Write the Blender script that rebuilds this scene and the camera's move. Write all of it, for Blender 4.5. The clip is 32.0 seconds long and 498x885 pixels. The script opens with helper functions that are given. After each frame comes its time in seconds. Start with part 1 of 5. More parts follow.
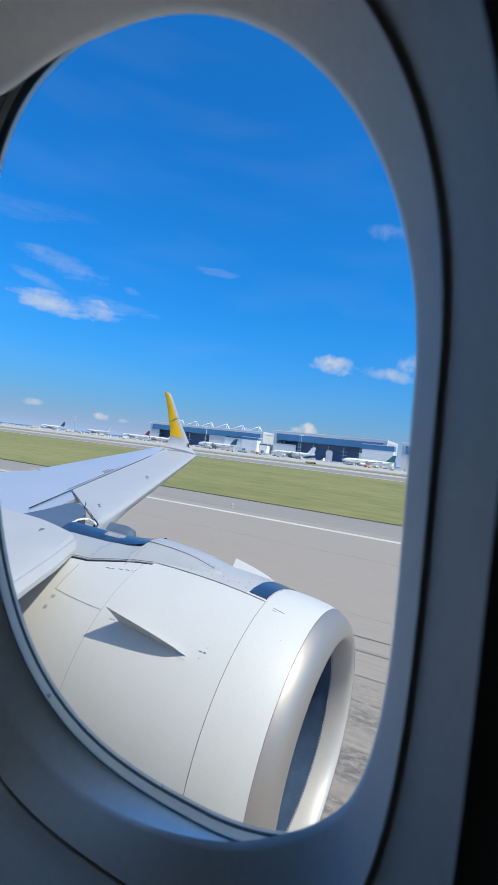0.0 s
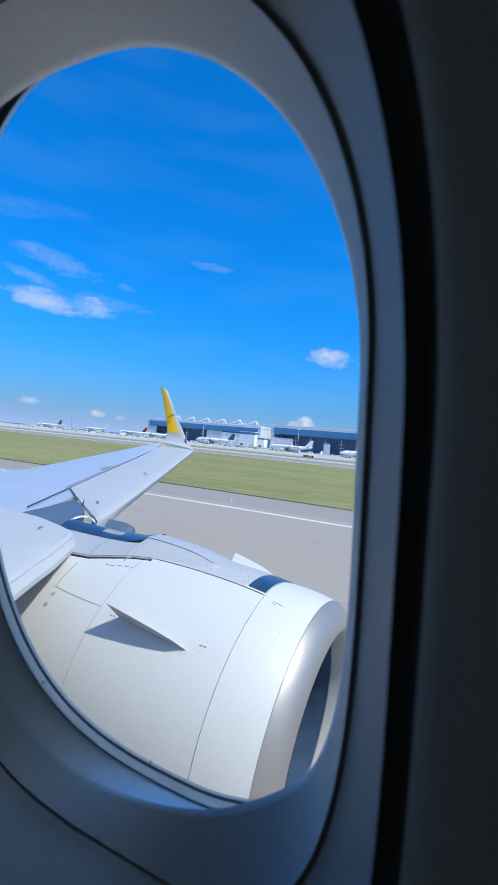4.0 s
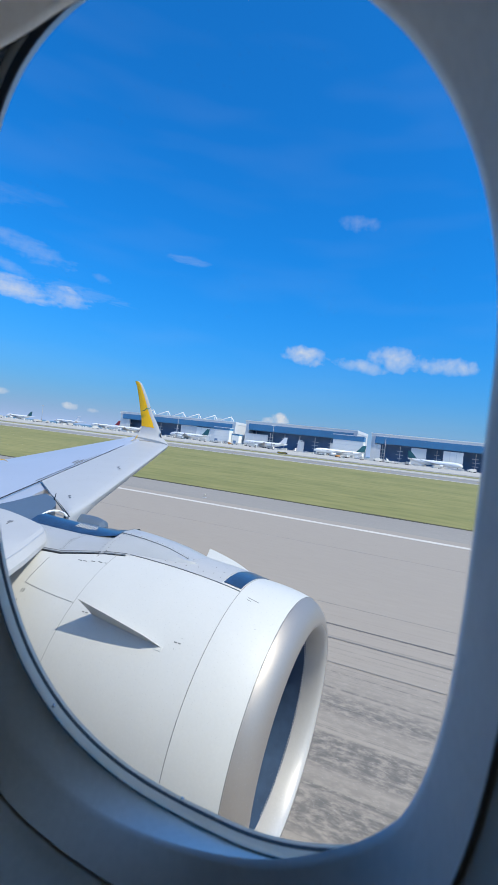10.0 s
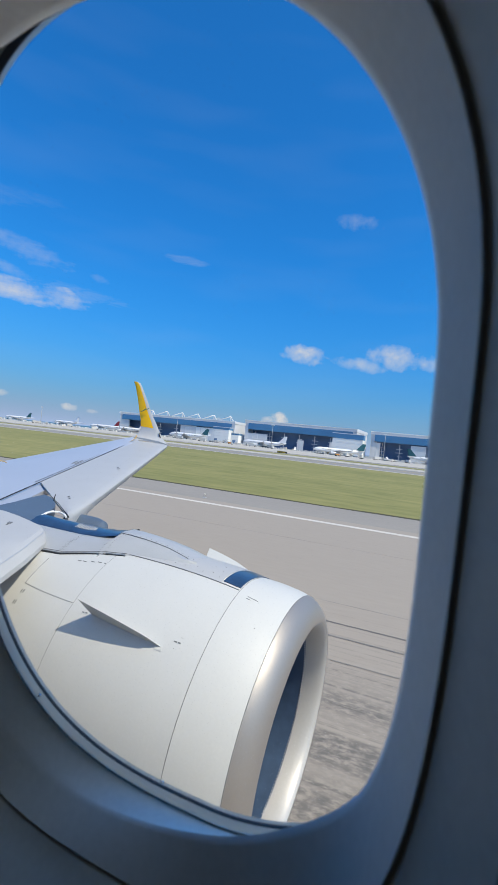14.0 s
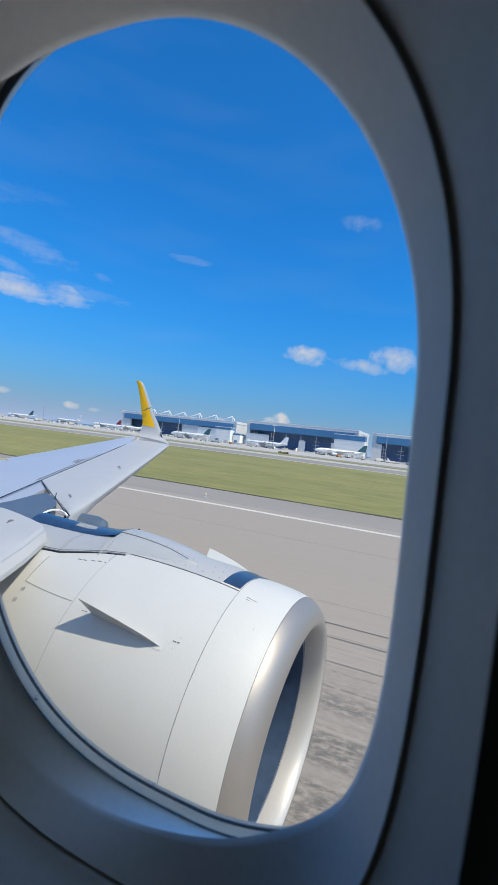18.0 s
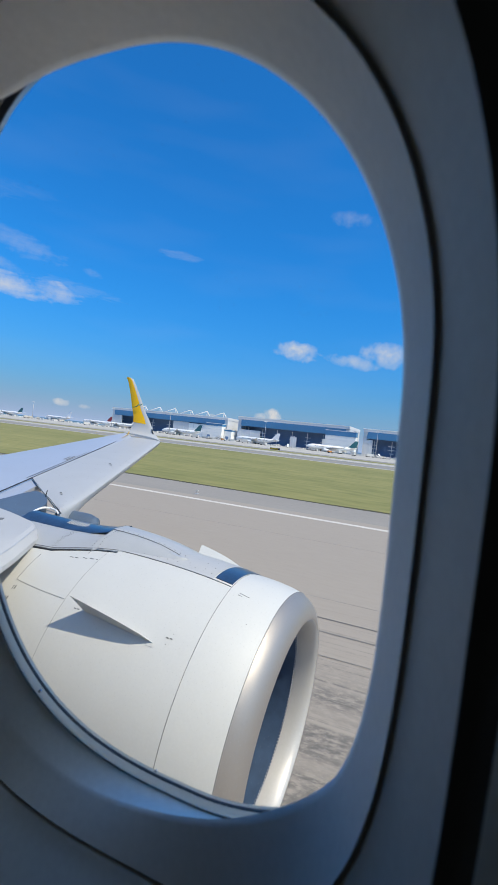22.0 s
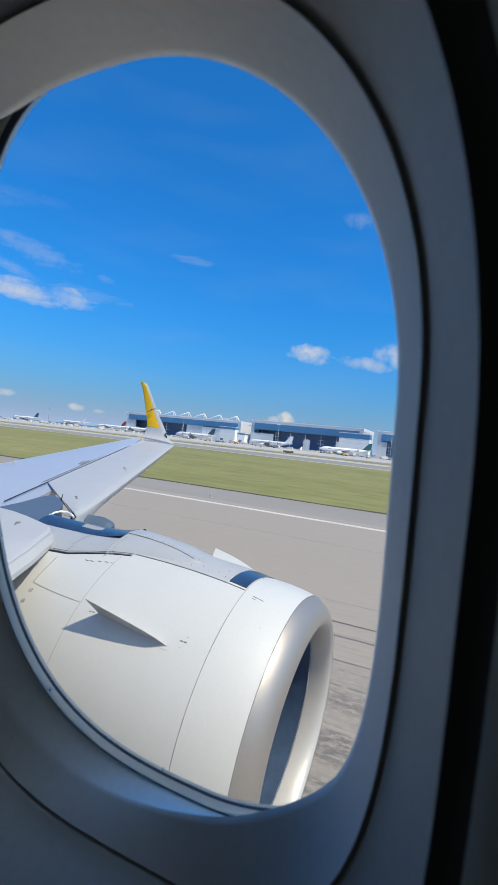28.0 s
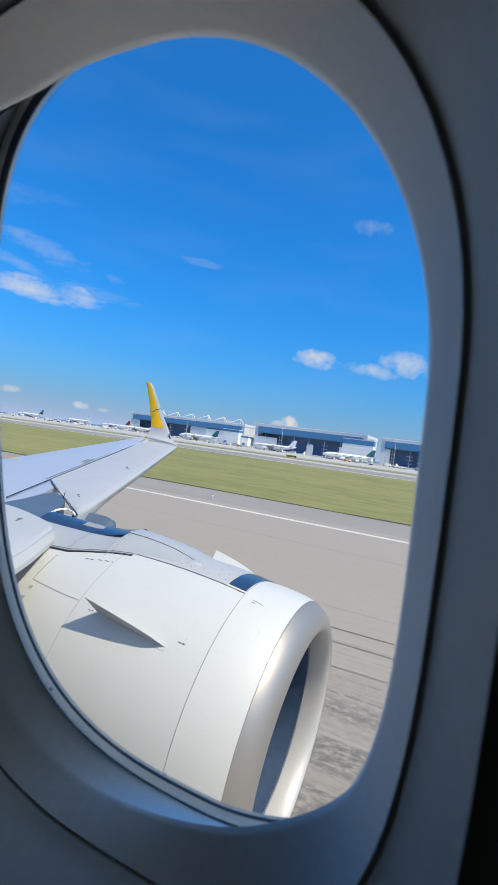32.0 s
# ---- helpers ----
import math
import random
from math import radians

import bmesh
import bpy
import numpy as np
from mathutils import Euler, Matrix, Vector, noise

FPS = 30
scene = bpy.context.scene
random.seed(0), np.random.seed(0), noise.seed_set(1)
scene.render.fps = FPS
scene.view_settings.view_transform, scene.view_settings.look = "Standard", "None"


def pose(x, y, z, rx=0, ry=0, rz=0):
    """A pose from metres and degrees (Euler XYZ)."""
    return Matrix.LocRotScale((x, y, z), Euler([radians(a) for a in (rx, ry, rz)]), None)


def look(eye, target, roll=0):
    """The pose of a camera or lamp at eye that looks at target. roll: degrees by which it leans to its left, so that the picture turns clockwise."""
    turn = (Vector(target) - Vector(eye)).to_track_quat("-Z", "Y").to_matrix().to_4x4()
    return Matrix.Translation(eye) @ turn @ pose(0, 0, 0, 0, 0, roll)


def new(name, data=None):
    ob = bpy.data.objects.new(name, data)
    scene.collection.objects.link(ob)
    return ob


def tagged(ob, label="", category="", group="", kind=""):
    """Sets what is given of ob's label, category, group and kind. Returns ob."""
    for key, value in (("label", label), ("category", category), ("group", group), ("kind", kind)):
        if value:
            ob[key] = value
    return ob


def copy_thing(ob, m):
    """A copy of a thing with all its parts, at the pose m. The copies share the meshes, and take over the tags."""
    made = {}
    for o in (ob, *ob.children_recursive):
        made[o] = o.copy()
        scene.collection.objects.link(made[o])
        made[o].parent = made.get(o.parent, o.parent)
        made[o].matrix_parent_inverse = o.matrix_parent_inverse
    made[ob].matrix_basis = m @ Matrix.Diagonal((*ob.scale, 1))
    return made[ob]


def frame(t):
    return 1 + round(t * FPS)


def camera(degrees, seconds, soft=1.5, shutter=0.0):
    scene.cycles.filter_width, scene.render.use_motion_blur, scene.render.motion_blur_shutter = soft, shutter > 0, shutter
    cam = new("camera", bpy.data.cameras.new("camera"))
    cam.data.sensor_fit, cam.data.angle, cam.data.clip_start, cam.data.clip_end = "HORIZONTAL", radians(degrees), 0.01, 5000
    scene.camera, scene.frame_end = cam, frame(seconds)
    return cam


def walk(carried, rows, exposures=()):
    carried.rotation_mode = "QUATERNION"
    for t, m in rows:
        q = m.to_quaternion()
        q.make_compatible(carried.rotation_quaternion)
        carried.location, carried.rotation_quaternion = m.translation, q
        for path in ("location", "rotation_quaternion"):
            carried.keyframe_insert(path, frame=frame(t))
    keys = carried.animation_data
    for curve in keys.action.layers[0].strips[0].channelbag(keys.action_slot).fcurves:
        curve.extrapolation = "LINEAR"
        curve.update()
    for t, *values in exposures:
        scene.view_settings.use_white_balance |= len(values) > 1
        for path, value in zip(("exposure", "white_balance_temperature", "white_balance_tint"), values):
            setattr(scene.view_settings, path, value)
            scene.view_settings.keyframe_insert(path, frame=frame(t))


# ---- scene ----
# ---------------------------------------------------------------- camera
cam = camera(54.895, 32.0, soft=0.8)
cam.data.dof.use_dof, cam.data.dof.focus_distance, cam.data.dof.aperture_fstop = True, 9.0, 30.0
# seconds, place, turn
PATH = [
    (0, 1.0283, 0.0006, 4.3556, 90.850, -6.477, 26.711),
    (0.5, 1.0289, 0.0011, 4.3562, 90.827, -6.544, 26.682),
    (1, 1.0295, 0.0017, 4.3568, 90.788, -6.607, 26.602),
    (1.5, 1.0320, 0.0001, 4.3568, 90.643, -6.816, 26.733),
    (2, 1.0344, -0.0014, 4.3568, 90.461, -6.399, 26.725),
    (2.5, 1.0340, -0.0010, 4.3559, 90.432, -6.255, 26.693),
    (3, 1.0336, -0.0005, 4.3551, 90.420, -6.149, 26.696),
    (3.5, 1.0445, -0.0067, 4.3577, 90.284, -5.612, 26.718),
    (5.5, 1.0296, -0.0053, 4.3545, 90.289, -5.384, 25.427),
    (6, 1.0270, 0.0031, 4.3497, 90.276, -5.404, 25.059),
    (6.5, 1.0272, 0.0004, 4.3513, 90.181, -5.874, 24.867),
    (7, 1.0249, 0.0034, 4.3483, 90.017, -6.012, 24.817),
    (7.5, 1.0314, -0.0075, 4.3600, 90.142, -6.224, 24.552),
    (8, 1.0161, 0.0091, 4.3597, 90.215, -6.272, 24.208),
    (8.5, 1.0094, 0.0122, 4.3584, 90.223, -6.388, 23.856),
    (9, 1.0134, 0.0059, 4.3609, 90.168, -6.162, 23.713),
    (9.5, 0.9955, 0.0127, 4.3509, 90.106, -6.317, 23.499),
    (10, 1.0032, 0.0026, 4.3547, 90.053, -6.483, 23.360),
    (10.5, 1.0051, 0.0046, 4.3538, 90.138, -6.718, 23.297),
    (11, 1.0113, 0.0014, 4.3566, 89.874, -6.373, 23.324),
    (11.5, 1.0103, 0.0008, 4.3552, 90.105, -6.421, 23.445),
    (12, 1.0094, 0.0001, 4.3539, 89.948, -6.121, 23.465),
    (12.5, 1.0131, 0.0008, 4.3541, 90.040, -6.287, 23.499),
    (13, 1.0141, -0.0016, 4.3559, 90.088, -6.202, 23.515),
    (13.5, 1.0150, -0.0007, 4.3550, 90.081, -5.905, 23.387),
    (14, 1.0158, 0.0002, 4.3542, 89.993, -5.999, 23.307),
    (14.5, 1.0142, 0.0011, 4.3538, 90.063, -6.112, 23.473),
    (16.5, 1.0192, -0.0022, 4.3566, 90.308, -5.940, 24.309),
    (17, 1.0144, 0.0001, 4.3572, 90.057, -6.076, 23.912),
    (17.5, 1.0176, -0.0022, 4.3589, 89.990, -6.361, 23.637),
    (18, 1.0209, -0.0045, 4.3605, 89.998, -6.639, 23.488),
    (18.5, 1.0228, -0.0043, 4.3595, 89.805, -6.509, 23.497),
    (19, 1.0247, -0.0041, 4.3585, 89.874, -6.651, 23.770),
    (19.5, 1.0254, -0.0047, 4.3583, 89.712, -6.272, 24.070),
    (20, 1.0262, -0.0053, 4.3581, 89.848, -6.469, 24.041),
    (20.5, 1.0234, -0.0044, 4.3602, 89.643, -6.319, 23.561),
    (21, 1.0292, -0.0103, 4.3604, 89.690, -6.233, 22.912),
    (21.5, 1.0258, -0.0118, 4.3613, 89.728, -6.465, 22.432),
    (22, 1.0225, -0.0134, 4.3622, 89.666, -6.359, 22.456),
    (22.5, 1.0283, -0.0107, 4.3631, 89.683, -6.617, 22.909),
    (23, 1.0252, -0.0075, 4.3593, 89.813, -6.724, 23.383),
    (23.5, 1.0257, -0.0060, 4.3593, 89.875, -6.802, 23.900),
    (24, 1.0261, -0.0046, 4.3592, 89.891, -6.847, 24.162),
    (24.5, 1.0266, -0.0077, 4.3605, 89.921, -6.775, 24.166),
    (25, 1.0271, -0.0108, 4.3618, 89.922, -6.647, 24.074),
    (25.5, 1.0246, -0.0105, 4.3615, 90.026, -6.647, 24.050),
    (27.5, 1.0291, -0.0130, 4.3644, 89.974, -6.217, 23.991),
    (28, 1.0278, -0.0143, 4.3621, 89.881, -5.927, 24.049),
    (28.5, 1.0273, -0.0156, 4.3631, 90.032, -6.103, 23.799),
    (29, 1.0269, -0.0168, 4.3641, 89.914, -5.973, 23.772),
    (29.5, 1.0294, -0.0174, 4.3646, 89.969, -5.960, 23.770),
    (30, 1.0319, -0.0179, 4.3650, 90.046, -5.863, 23.762),
    (30.5, 1.0314, -0.0187, 4.3659, 90.151, -5.920, 23.877),
    (31, 1.0281, -0.0148, 4.3631, 90.035, -5.566, 24.074),
    (31.5, 1.0283, -0.0141, 4.3626, 90.170, -6.746, 24.268),
    (32, 1.0212, -0.0109, 4.3593, 90.208, -7.573, 24.445),
]

LOOKS = ((0.0, 0.05, 6800, 5), (1.5, 0.08, 6650, 5), (3.0, 0.12, 6300, 5), (6.0, 0.10, 6050, 5), (7.0, 0.08, 6250, 5), (8.0, 0.08, 6700, 5), (9.0, 0.06, 6550, 5), (10.0, 0.08, 6600, 5), (11.5, 0.08, 6900, 6), (13.0, 0.0, 7150, 6), (19.0, 0.0, 7150, 6), (25.0, 0.02, 7200, 6), (31.0, 0.05, 7200, 6), (32.0, 0.12, 7200, 6))
walk(cam, [(t, pose(*p)) for t, *p in PATH], exposures=LOOKS)

# ---------------------------------------------------------------- light
SUN_WAY = Vector((0.605, -0.14, 0.785)).normalized()
world = bpy.data.worlds.new("world")
scene.world = world
world.use_nodes = True
wn, wl = world.node_tree.nodes, world.node_tree.links
wn.clear()


def wnode(kind, **values):
    n = wn.new(kind)
    for k, v in values.items():
        n.inputs[int(k[1:])].default_value = v
    return n


def wmath(op, a, b=0.0, c=0.0, clamp=False):
    n = wn.new("ShaderNodeMath")
    n.operation, n.use_clamp = op, clamp
    for i, v in enumerate((a, b, c)):
        if isinstance(v, (int, float)):
            n.inputs[i].default_value = v
        else:
            wl.new(v, n.inputs[i])
    return n.outputs[0]


sky = wn.new("ShaderNodeTexSky")
sky.sky_type, sky.sun_disc = "NISHITA", False
sky.sun_elevation, sky.sun_rotation = math.asin(SUN_WAY.z), math.atan2(SUN_WAY.x, SUN_WAY.y)
sky.altitude, sky.air_density, sky.dust_density, sky.ozone_density = 0.0, 1.0, 1.2, 3.0
coords = wn.new("ShaderNodeTexCoord").outputs["Generated"]


def wdot(v):
    n = wn.new("ShaderNodeVectorMath")
    n.operation = "DOT_PRODUCT"
    wl.new(coords, n.inputs[0])
    n.inputs[1].default_value = v
    return n.outputs["Value"]


tint = wn.new("ShaderNodeMix")
tint.data_type, tint.blend_type = "RGBA", "MULTIPLY"
tint.inputs[0].default_value = 1.0
tint.inputs[7].default_value = (0.112, 1.15, 2.22, 1)
low_sky = wmath("SUBTRACT", 1.0, wmath("MULTIPLY", wmath("POWER", wmath("SUBTRACT", 1.0, wmath("ABSOLUTE", wdot((0, 0, 1)))), 5.0), 0.54))
dimmed = wn.new("ShaderNodeVectorMath")
dimmed.operation = "SCALE"
wl.new(sky.outputs[0], dimmed.inputs[0])
wl.new(low_sky, dimmed.inputs["Scale"])
wl.new(dimmed.outputs[0], tint.inputs[6])

puff = wnode("ShaderNodeTexNoise", _2=7.0, _3=7.0, _4=0.62)
wl.new(coords, puff.inputs[0])
stretch = wn.new("ShaderNodeMapping")
stretch.inputs[3].default_value = (5.0, 5.0, 26.0)
stretch.inputs[2].default_value = (0.0, radians(9), 0.0)
wl.new(coords, stretch.inputs[0])
streak = wnode("ShaderNodeTexNoise", _2=2.2, _3=6.0, _4=0.6)
wl.new(stretch.outputs[0], streak.inputs[0])
soft_streak = wnode("ShaderNodeTexNoise", _2=0.7, _3=2.0, _4=0.5)
wl.new(stretch.outputs[0], soft_streak.inputs[0])
fine = wnode("ShaderNodeTexNoise", _2=26.0, _3=6.0, _4=0.6)
wl.new(coords, fine.inputs[0])


def cloud(way, wide, tall, lean, grain, rough, thick):
    """Cover of one cloud that lies that way: half its width and height as parts of a radian."""
    c = Vector(way).normalized()
    right = c.cross(Vector((0, 0, 1))).normalized()
    above = right.cross(c)
    a = radians(lean)
    r, u = right * math.cos(a) + above * math.sin(a), above * math.cos(a) - right * math.sin(a)
    x = wmath("DIVIDE", wdot(r), wide)
    y = wmath("DIVIDE", wdot(u), tall)
    far = wmath("ADD", wmath("MULTIPLY", x, x), wmath("MULTIPLY", y, y))
    front = wmath("GREATER_THAN", wdot(c), 0.0)
    n = wmath("MULTIPLY", wmath("SUBTRACT", grain, 0.5), rough)
    body = wmath("SUBTRACT", wmath("ADD", 0.75, n), far)
    return wmath("MULTIPLY", wmath("MULTIPLY", body, thick, clamp=True), front)


lump = wnode("ShaderNodeTexNoise", _2=48.0, _3=6.0, _4=0.62)
wl.new(coords, lump.inputs[0])
wisp_map = wn.new("ShaderNodeMapping")
wisp_map.inputs[3].default_value = (14.0, 14.0, 60.0)
wisp_map.inputs[2].default_value = (0.0, radians(14), 0.0)
wl.new(coords, wisp_map.inputs[0])
wisp = wnode("ShaderNodeTexNoise", _2=1.9, _3=7.0, _4=0.66, _8=0.9)
wl.new(wisp_map.outputs[0], wisp.inputs[0])
n_puff = wmath("ADD", wmath("MULTIPLY", fine.outputs[0], 0.45), wmath("MULTIPLY", lump.outputs[0], 0.55))
n_soft = wmath("ADD", wmath("MULTIPLY", streak.outputs[0], 0.5), wmath("MULTIPLY", n_puff, 0.5))
n_streak = wmath("ADD", wmath("MULTIPLY", streak.outputs[0], 0.35), wmath("MULTIPLY", wisp.outputs[0], 0.65))
CLOUDS = [
    ((-0.752, 0.618, 0.2300), 0.085, 0.024, -6, n_soft, 4.4, 0.62),
    ((-0.7028, 0.6708, 0.2340), 0.070, 0.020, -5, n_soft, 4.6, 0.50),
    ((-0.690, 0.681, 0.2440), 0.020, 0.008, -25, n_streak, 3.0, 0.55),
    ((-0.7329, 0.6111, 0.3000), 0.100, 0.022, -9, n_soft, 4.6, 0.20),
    ((-0.7616, 0.5924, 0.2660), 0.060, 0.012, -14, n_soft, 4.6, 0.20),
    ((-0.6476, 0.7092, 0.2785), 0.024, 0.010, -10, n_soft, 3.6, 0.20),
    ((-0.66, 0.70, 0.245), 0.10, 0.012, -6, n_streak, 4.5, 0.12),
    ((-0.76, 0.54, 0.37), 0.14, 0.022, 8, n_streak, 4.0, 0.06),
    ((-0.5149, 0.7873, 0.3391), 0.050, 0.010, -3, n_streak, 4.0, 0.15),
    ((-0.3044, 0.9335, 0.1895), 0.052, 0.023, -8, n_puff, 3.2, 0.75),
    ((-0.2850, 0.9400, 0.1930), 0.028, 0.018, -4, n_puff, 3.0, 0.7),
    ((-0.1923, 0.9653, 0.1780), 0.066, 0.016, -6, n_puff, 2.8, 0.55),
    ((-0.1278, 0.9718, 0.1950), 0.064, 0.029, -4, n_puff, 2.8, 0.7),
    ((-0.0367, 0.9815, 0.1881), 0.070, 0.022, -3, n_puff, 2.8, 0.65),
    ((-0.3425, 0.9379, 0.0560), 0.022, 0.017, 0, n_puff, 3.6, 1.2),
    ((-0.3600, 0.9300, 0.0500), 0.022, 0.011, 0, n_puff, 3.8, 0.9),
    ((-0.4546, 0.8902, 0.036), 0.022, 0.009, -3, n_puff, 4.6, 0.6),
    ((-0.6962, 0.7173, 0.0330), 0.018, 0.008, 0, n_puff, 4.6, 0.7),
    ((-0.6640, 0.7450, 0.0290), 0.016, 0.006, 0, n_puff, 4.6, 0.6),
    ((-0.78, 0.62, 0.044), 0.026, 0.008, 0, n_puff, 4.8, 0.5),
    ((-0.1993, 0.8824, 0.4263), 0.050, 0.016, -6, n_puff, 5.0, 0.13),
]
cover = None
for row in CLOUDS:
    m = cloud(*row)
    cover = m if cover is None else wmath("MAXIMUM", cover, m)
veil = wmath("MULTIPLY", wmath("SUBTRACT", soft_streak.outputs[0], 0.48, clamp=True), 0.10)
cover = wmath("MAXIMUM", cover, veil)
haze = wmath("POWER", wmath("SUBTRACT", 1.0, wmath("ABSOLUTE", wdot((0, 0, 1)))), 12.5)
hazed = wn.new("ShaderNodeMix")
hazed.data_type = "RGBA"
wl.new(wmath("MULTIPLY", haze, 1.0), hazed.inputs[0])
wl.new(tint.outputs[2], hazed.inputs[6])
hazed.inputs[7].default_value = (3.5, 4.75, 7.7, 1)
aureole = wmath("POWER", wmath("MAXIMUM", wdot(SUN_WAY), 0.0), 8.0)
glow = wn.new("ShaderNodeMix")
glow.data_type = "RGBA"
wl.new(wmath("MULTIPLY", aureole, 0.9), glow.inputs[0])
wl.new(hazed.outputs[2], glow.inputs[6])
glow.inputs[7].default_value = (11.0, 11.4, 11.6, 1)
clouded = wn.new("ShaderNodeMix")
clouded.data_type = "RGBA"
wl.new(cover, clouded.inputs[0])
wl.new(glow.outputs[2], clouded.inputs[6])
clouded.inputs[7].default_value = (6.3, 6.6, 7.5, 1)
back = wnode("ShaderNodeBackground", _1=0.1)
wl.new(clouded.outputs[2], back.inputs[0])
wl.new(back.outputs[0], wn.new("ShaderNodeOutputWorld").inputs[0])

sun = new("sun", bpy.data.lights.new("sun", "SUN"))
sun.data.energy, sun.data.angle, sun.data.color = 4.1, radians(0.53), (1.0, 0.93, 0.83)
sun.matrix_world = look(SUN_WAY * 100, (0, 0, 0))


# ---------------------------------------------------------------- materials
def mat(name, color, rough=0.5, metal=0.0, vary=0.06, scale=3.0, fine_scale=60.0, bump=0.0, stretch_by=(1, 1, 1), spread=0.0, coat=0.0, second=None):
    """Paint or stone of one base colour, with broad stains, fine grain and relief."""
    m = bpy.data.materials.new(name)
    m.use_nodes = True
    n, l = m.node_tree.nodes, m.node_tree.links
    b = n["Principled BSDF"]
    b.inputs["Roughness"].default_value, b.inputs["Metallic"].default_value = rough, metal
    b.inputs["Coat Weight"].default_value = coat
    place = n.new("ShaderNodeTexCoord").outputs["Object"]
    mapping = n.new("ShaderNodeMapping")
    mapping.inputs[3].default_value = stretch_by
    l.new(place, mapping.inputs[0])
    broad, grain = n.new("ShaderNodeTexNoise"), n.new("ShaderNodeTexNoise")
    for tex, s, d in ((broad, scale, 5.0), (grain, fine_scale, 3.0)):
        tex.inputs["Scale"].default_value, tex.inputs["Detail"].default_value = s, d
        l.new(mapping.outputs[0], tex.inputs["Vector"])
    both = n.new("ShaderNodeMath")
    both.operation = "ADD"
    l.new(broad.outputs[0], both.inputs[0])
    l.new(grain.outputs[0], both.inputs[1])
    ramp = n.new("ShaderNodeMapRange")
    ramp.inputs[1].default_value, ramp.inputs[2].default_value = 0.65, 1.35
    l.new(both.outputs[0], ramp.inputs[0])
    mix = n.new("ShaderNodeMix")
    mix.data_type = "RGBA"
    c = Vector(color)
    low = c * (1 - vary)
    high = Vector(second) if second else c * (1 + vary)
    mix.inputs[6].default_value, mix.inputs[7].default_value = (*low, 1), (*[min(v, 1) for v in high], 1)
    l.new(ramp.outputs[0], mix.inputs[0])
    out = mix.outputs[2]
    if spread:
        info, hsv = n.new("ShaderNodeObjectInfo"), n.new("ShaderNodeHueSaturation")
        rng = n.new("ShaderNodeMapRange")
        rng.inputs[3].default_value, rng.inputs[4].default_value = 1 - spread, 1 + spread
        l.new(info.outputs["Random"], rng.inputs[0])
        l.new(rng.outputs[0], hsv.inputs["Value"])
        l.new(out, hsv.inputs["Color"])
        out = hsv.outputs[0]
    l.new(out, b.inputs["Base Color"])
    if bump:
        bp = n.new("ShaderNodeBump")
        bp.inputs["Strength"].default_value, bp.inputs["Distance"].default_value = 0.4, bump
        l.new(both.outputs[0], bp.inputs["Height"])
        l.new(bp.outputs[0], b.inputs["Normal"])
    return m


WHITE = mat("white_gloss_paint", (0.78, 0.78, 0.76), 0.28, vary=0.02, scale=1.2, coat=0.3)
COWL = mat("cowl_paint", (0.55, 0.555, 0.54), 0.5, vary=0.03, scale=1.5, coat=0.0)
GREY = mat("wing_grey_paint", (0.38, 0.41, 0.48), 0.35, vary=0.04, scale=1.4, fine_scale=30, stretch_by=(1, 0.4, 1))
PALE = mat("pale_grey_paint", (0.43, 0.435, 0.44), 0.5, vary=0.04, scale=2.0)
PYLON = mat("pylon_grey", (0.38, 0.395, 0.41), 0.36, vary=0.05, scale=4.0)
BLUE = mat("blue_gloss_paint", (0.026, 0.056, 0.115), 0.3, vary=0.35, scale=7.0, coat=0.25)
SLATE = mat("slate_blue_paint", (0.085, 0.12, 0.17), 0.5, vary=0.10, scale=3.0, coat=0.0)
YELLOW = mat("yellow_paint", (0.95, 0.50, 0.0), 0.55, vary=0.03)
GREEN = mat("green_line_paint", (0.05, 0.22, 0.12), 0.4)
CHROME = mat("polished_lip", (0.36, 0.335, 0.315), 0.45, 0.6, vary=0.03, scale=2.0)
# lip metal again, paler: light reflected from ground and sky is in the colour
LIP_LIT = mat("lip_metal_lightened", (0.50, 0.485, 0.465), 0.42, 0.2, vary=0.04, scale=3.0)
DUCT = mat("acoustic_liner", (0.042, 0.076, 0.140), 0.5, 0.1, vary=0.22, scale=3.0, fine_scale=9.0)
BLADE = mat("fan_blade_metal", (0.10, 0.115, 0.14), 0.35, 0.8, vary=0.1)
DARK = mat("dark_gap", (0.02, 0.022, 0.026), 0.7, vary=0.1)
SEAM = mat("seam_grey", (0.16, 0.165, 0.17), 0.6, vary=0.1)
RIVET = mat("rivet_metal", (0.34, 0.34, 0.34), 0.45, 0.4)
STEEL = mat("bright_metal", (0.80, 0.74, 0.72), 0.45, 0.1)
LINING = mat("cabin_plastic", (0.65, 0.67, 0.665), 0.6, vary=0.06, scale=12, fine_scale=320, bump=0.0004)
REVEAL = mat("window_reveal_plastic", (0.78, 0.785, 0.78), 0.65, vary=0.05, scale=12, fine_scale=320, bump=0.0003)
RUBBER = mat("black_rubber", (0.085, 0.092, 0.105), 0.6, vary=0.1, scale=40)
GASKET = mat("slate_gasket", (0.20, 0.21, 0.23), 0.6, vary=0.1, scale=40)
TUBE = mat("silicone_seal", (0.80, 0.79, 0.74), 0.42, vary=0.06, scale=40)
tn, tl = TUBE.node_tree.nodes, TUBE.node_tree.links
through_light = tn.new("ShaderNodeBsdfTranslucent")
through_light.inputs[0].default_value = (0.85, 0.82, 0.74, 1)
soft_mix = tn.new("ShaderNodeMixShader")
soft_mix.inputs[0].default_value = 0.6
tl.new(tn["Principled BSDF"].outputs[0], soft_mix.inputs[1])
tl.new(through_light.outputs[0], soft_mix.inputs[2])
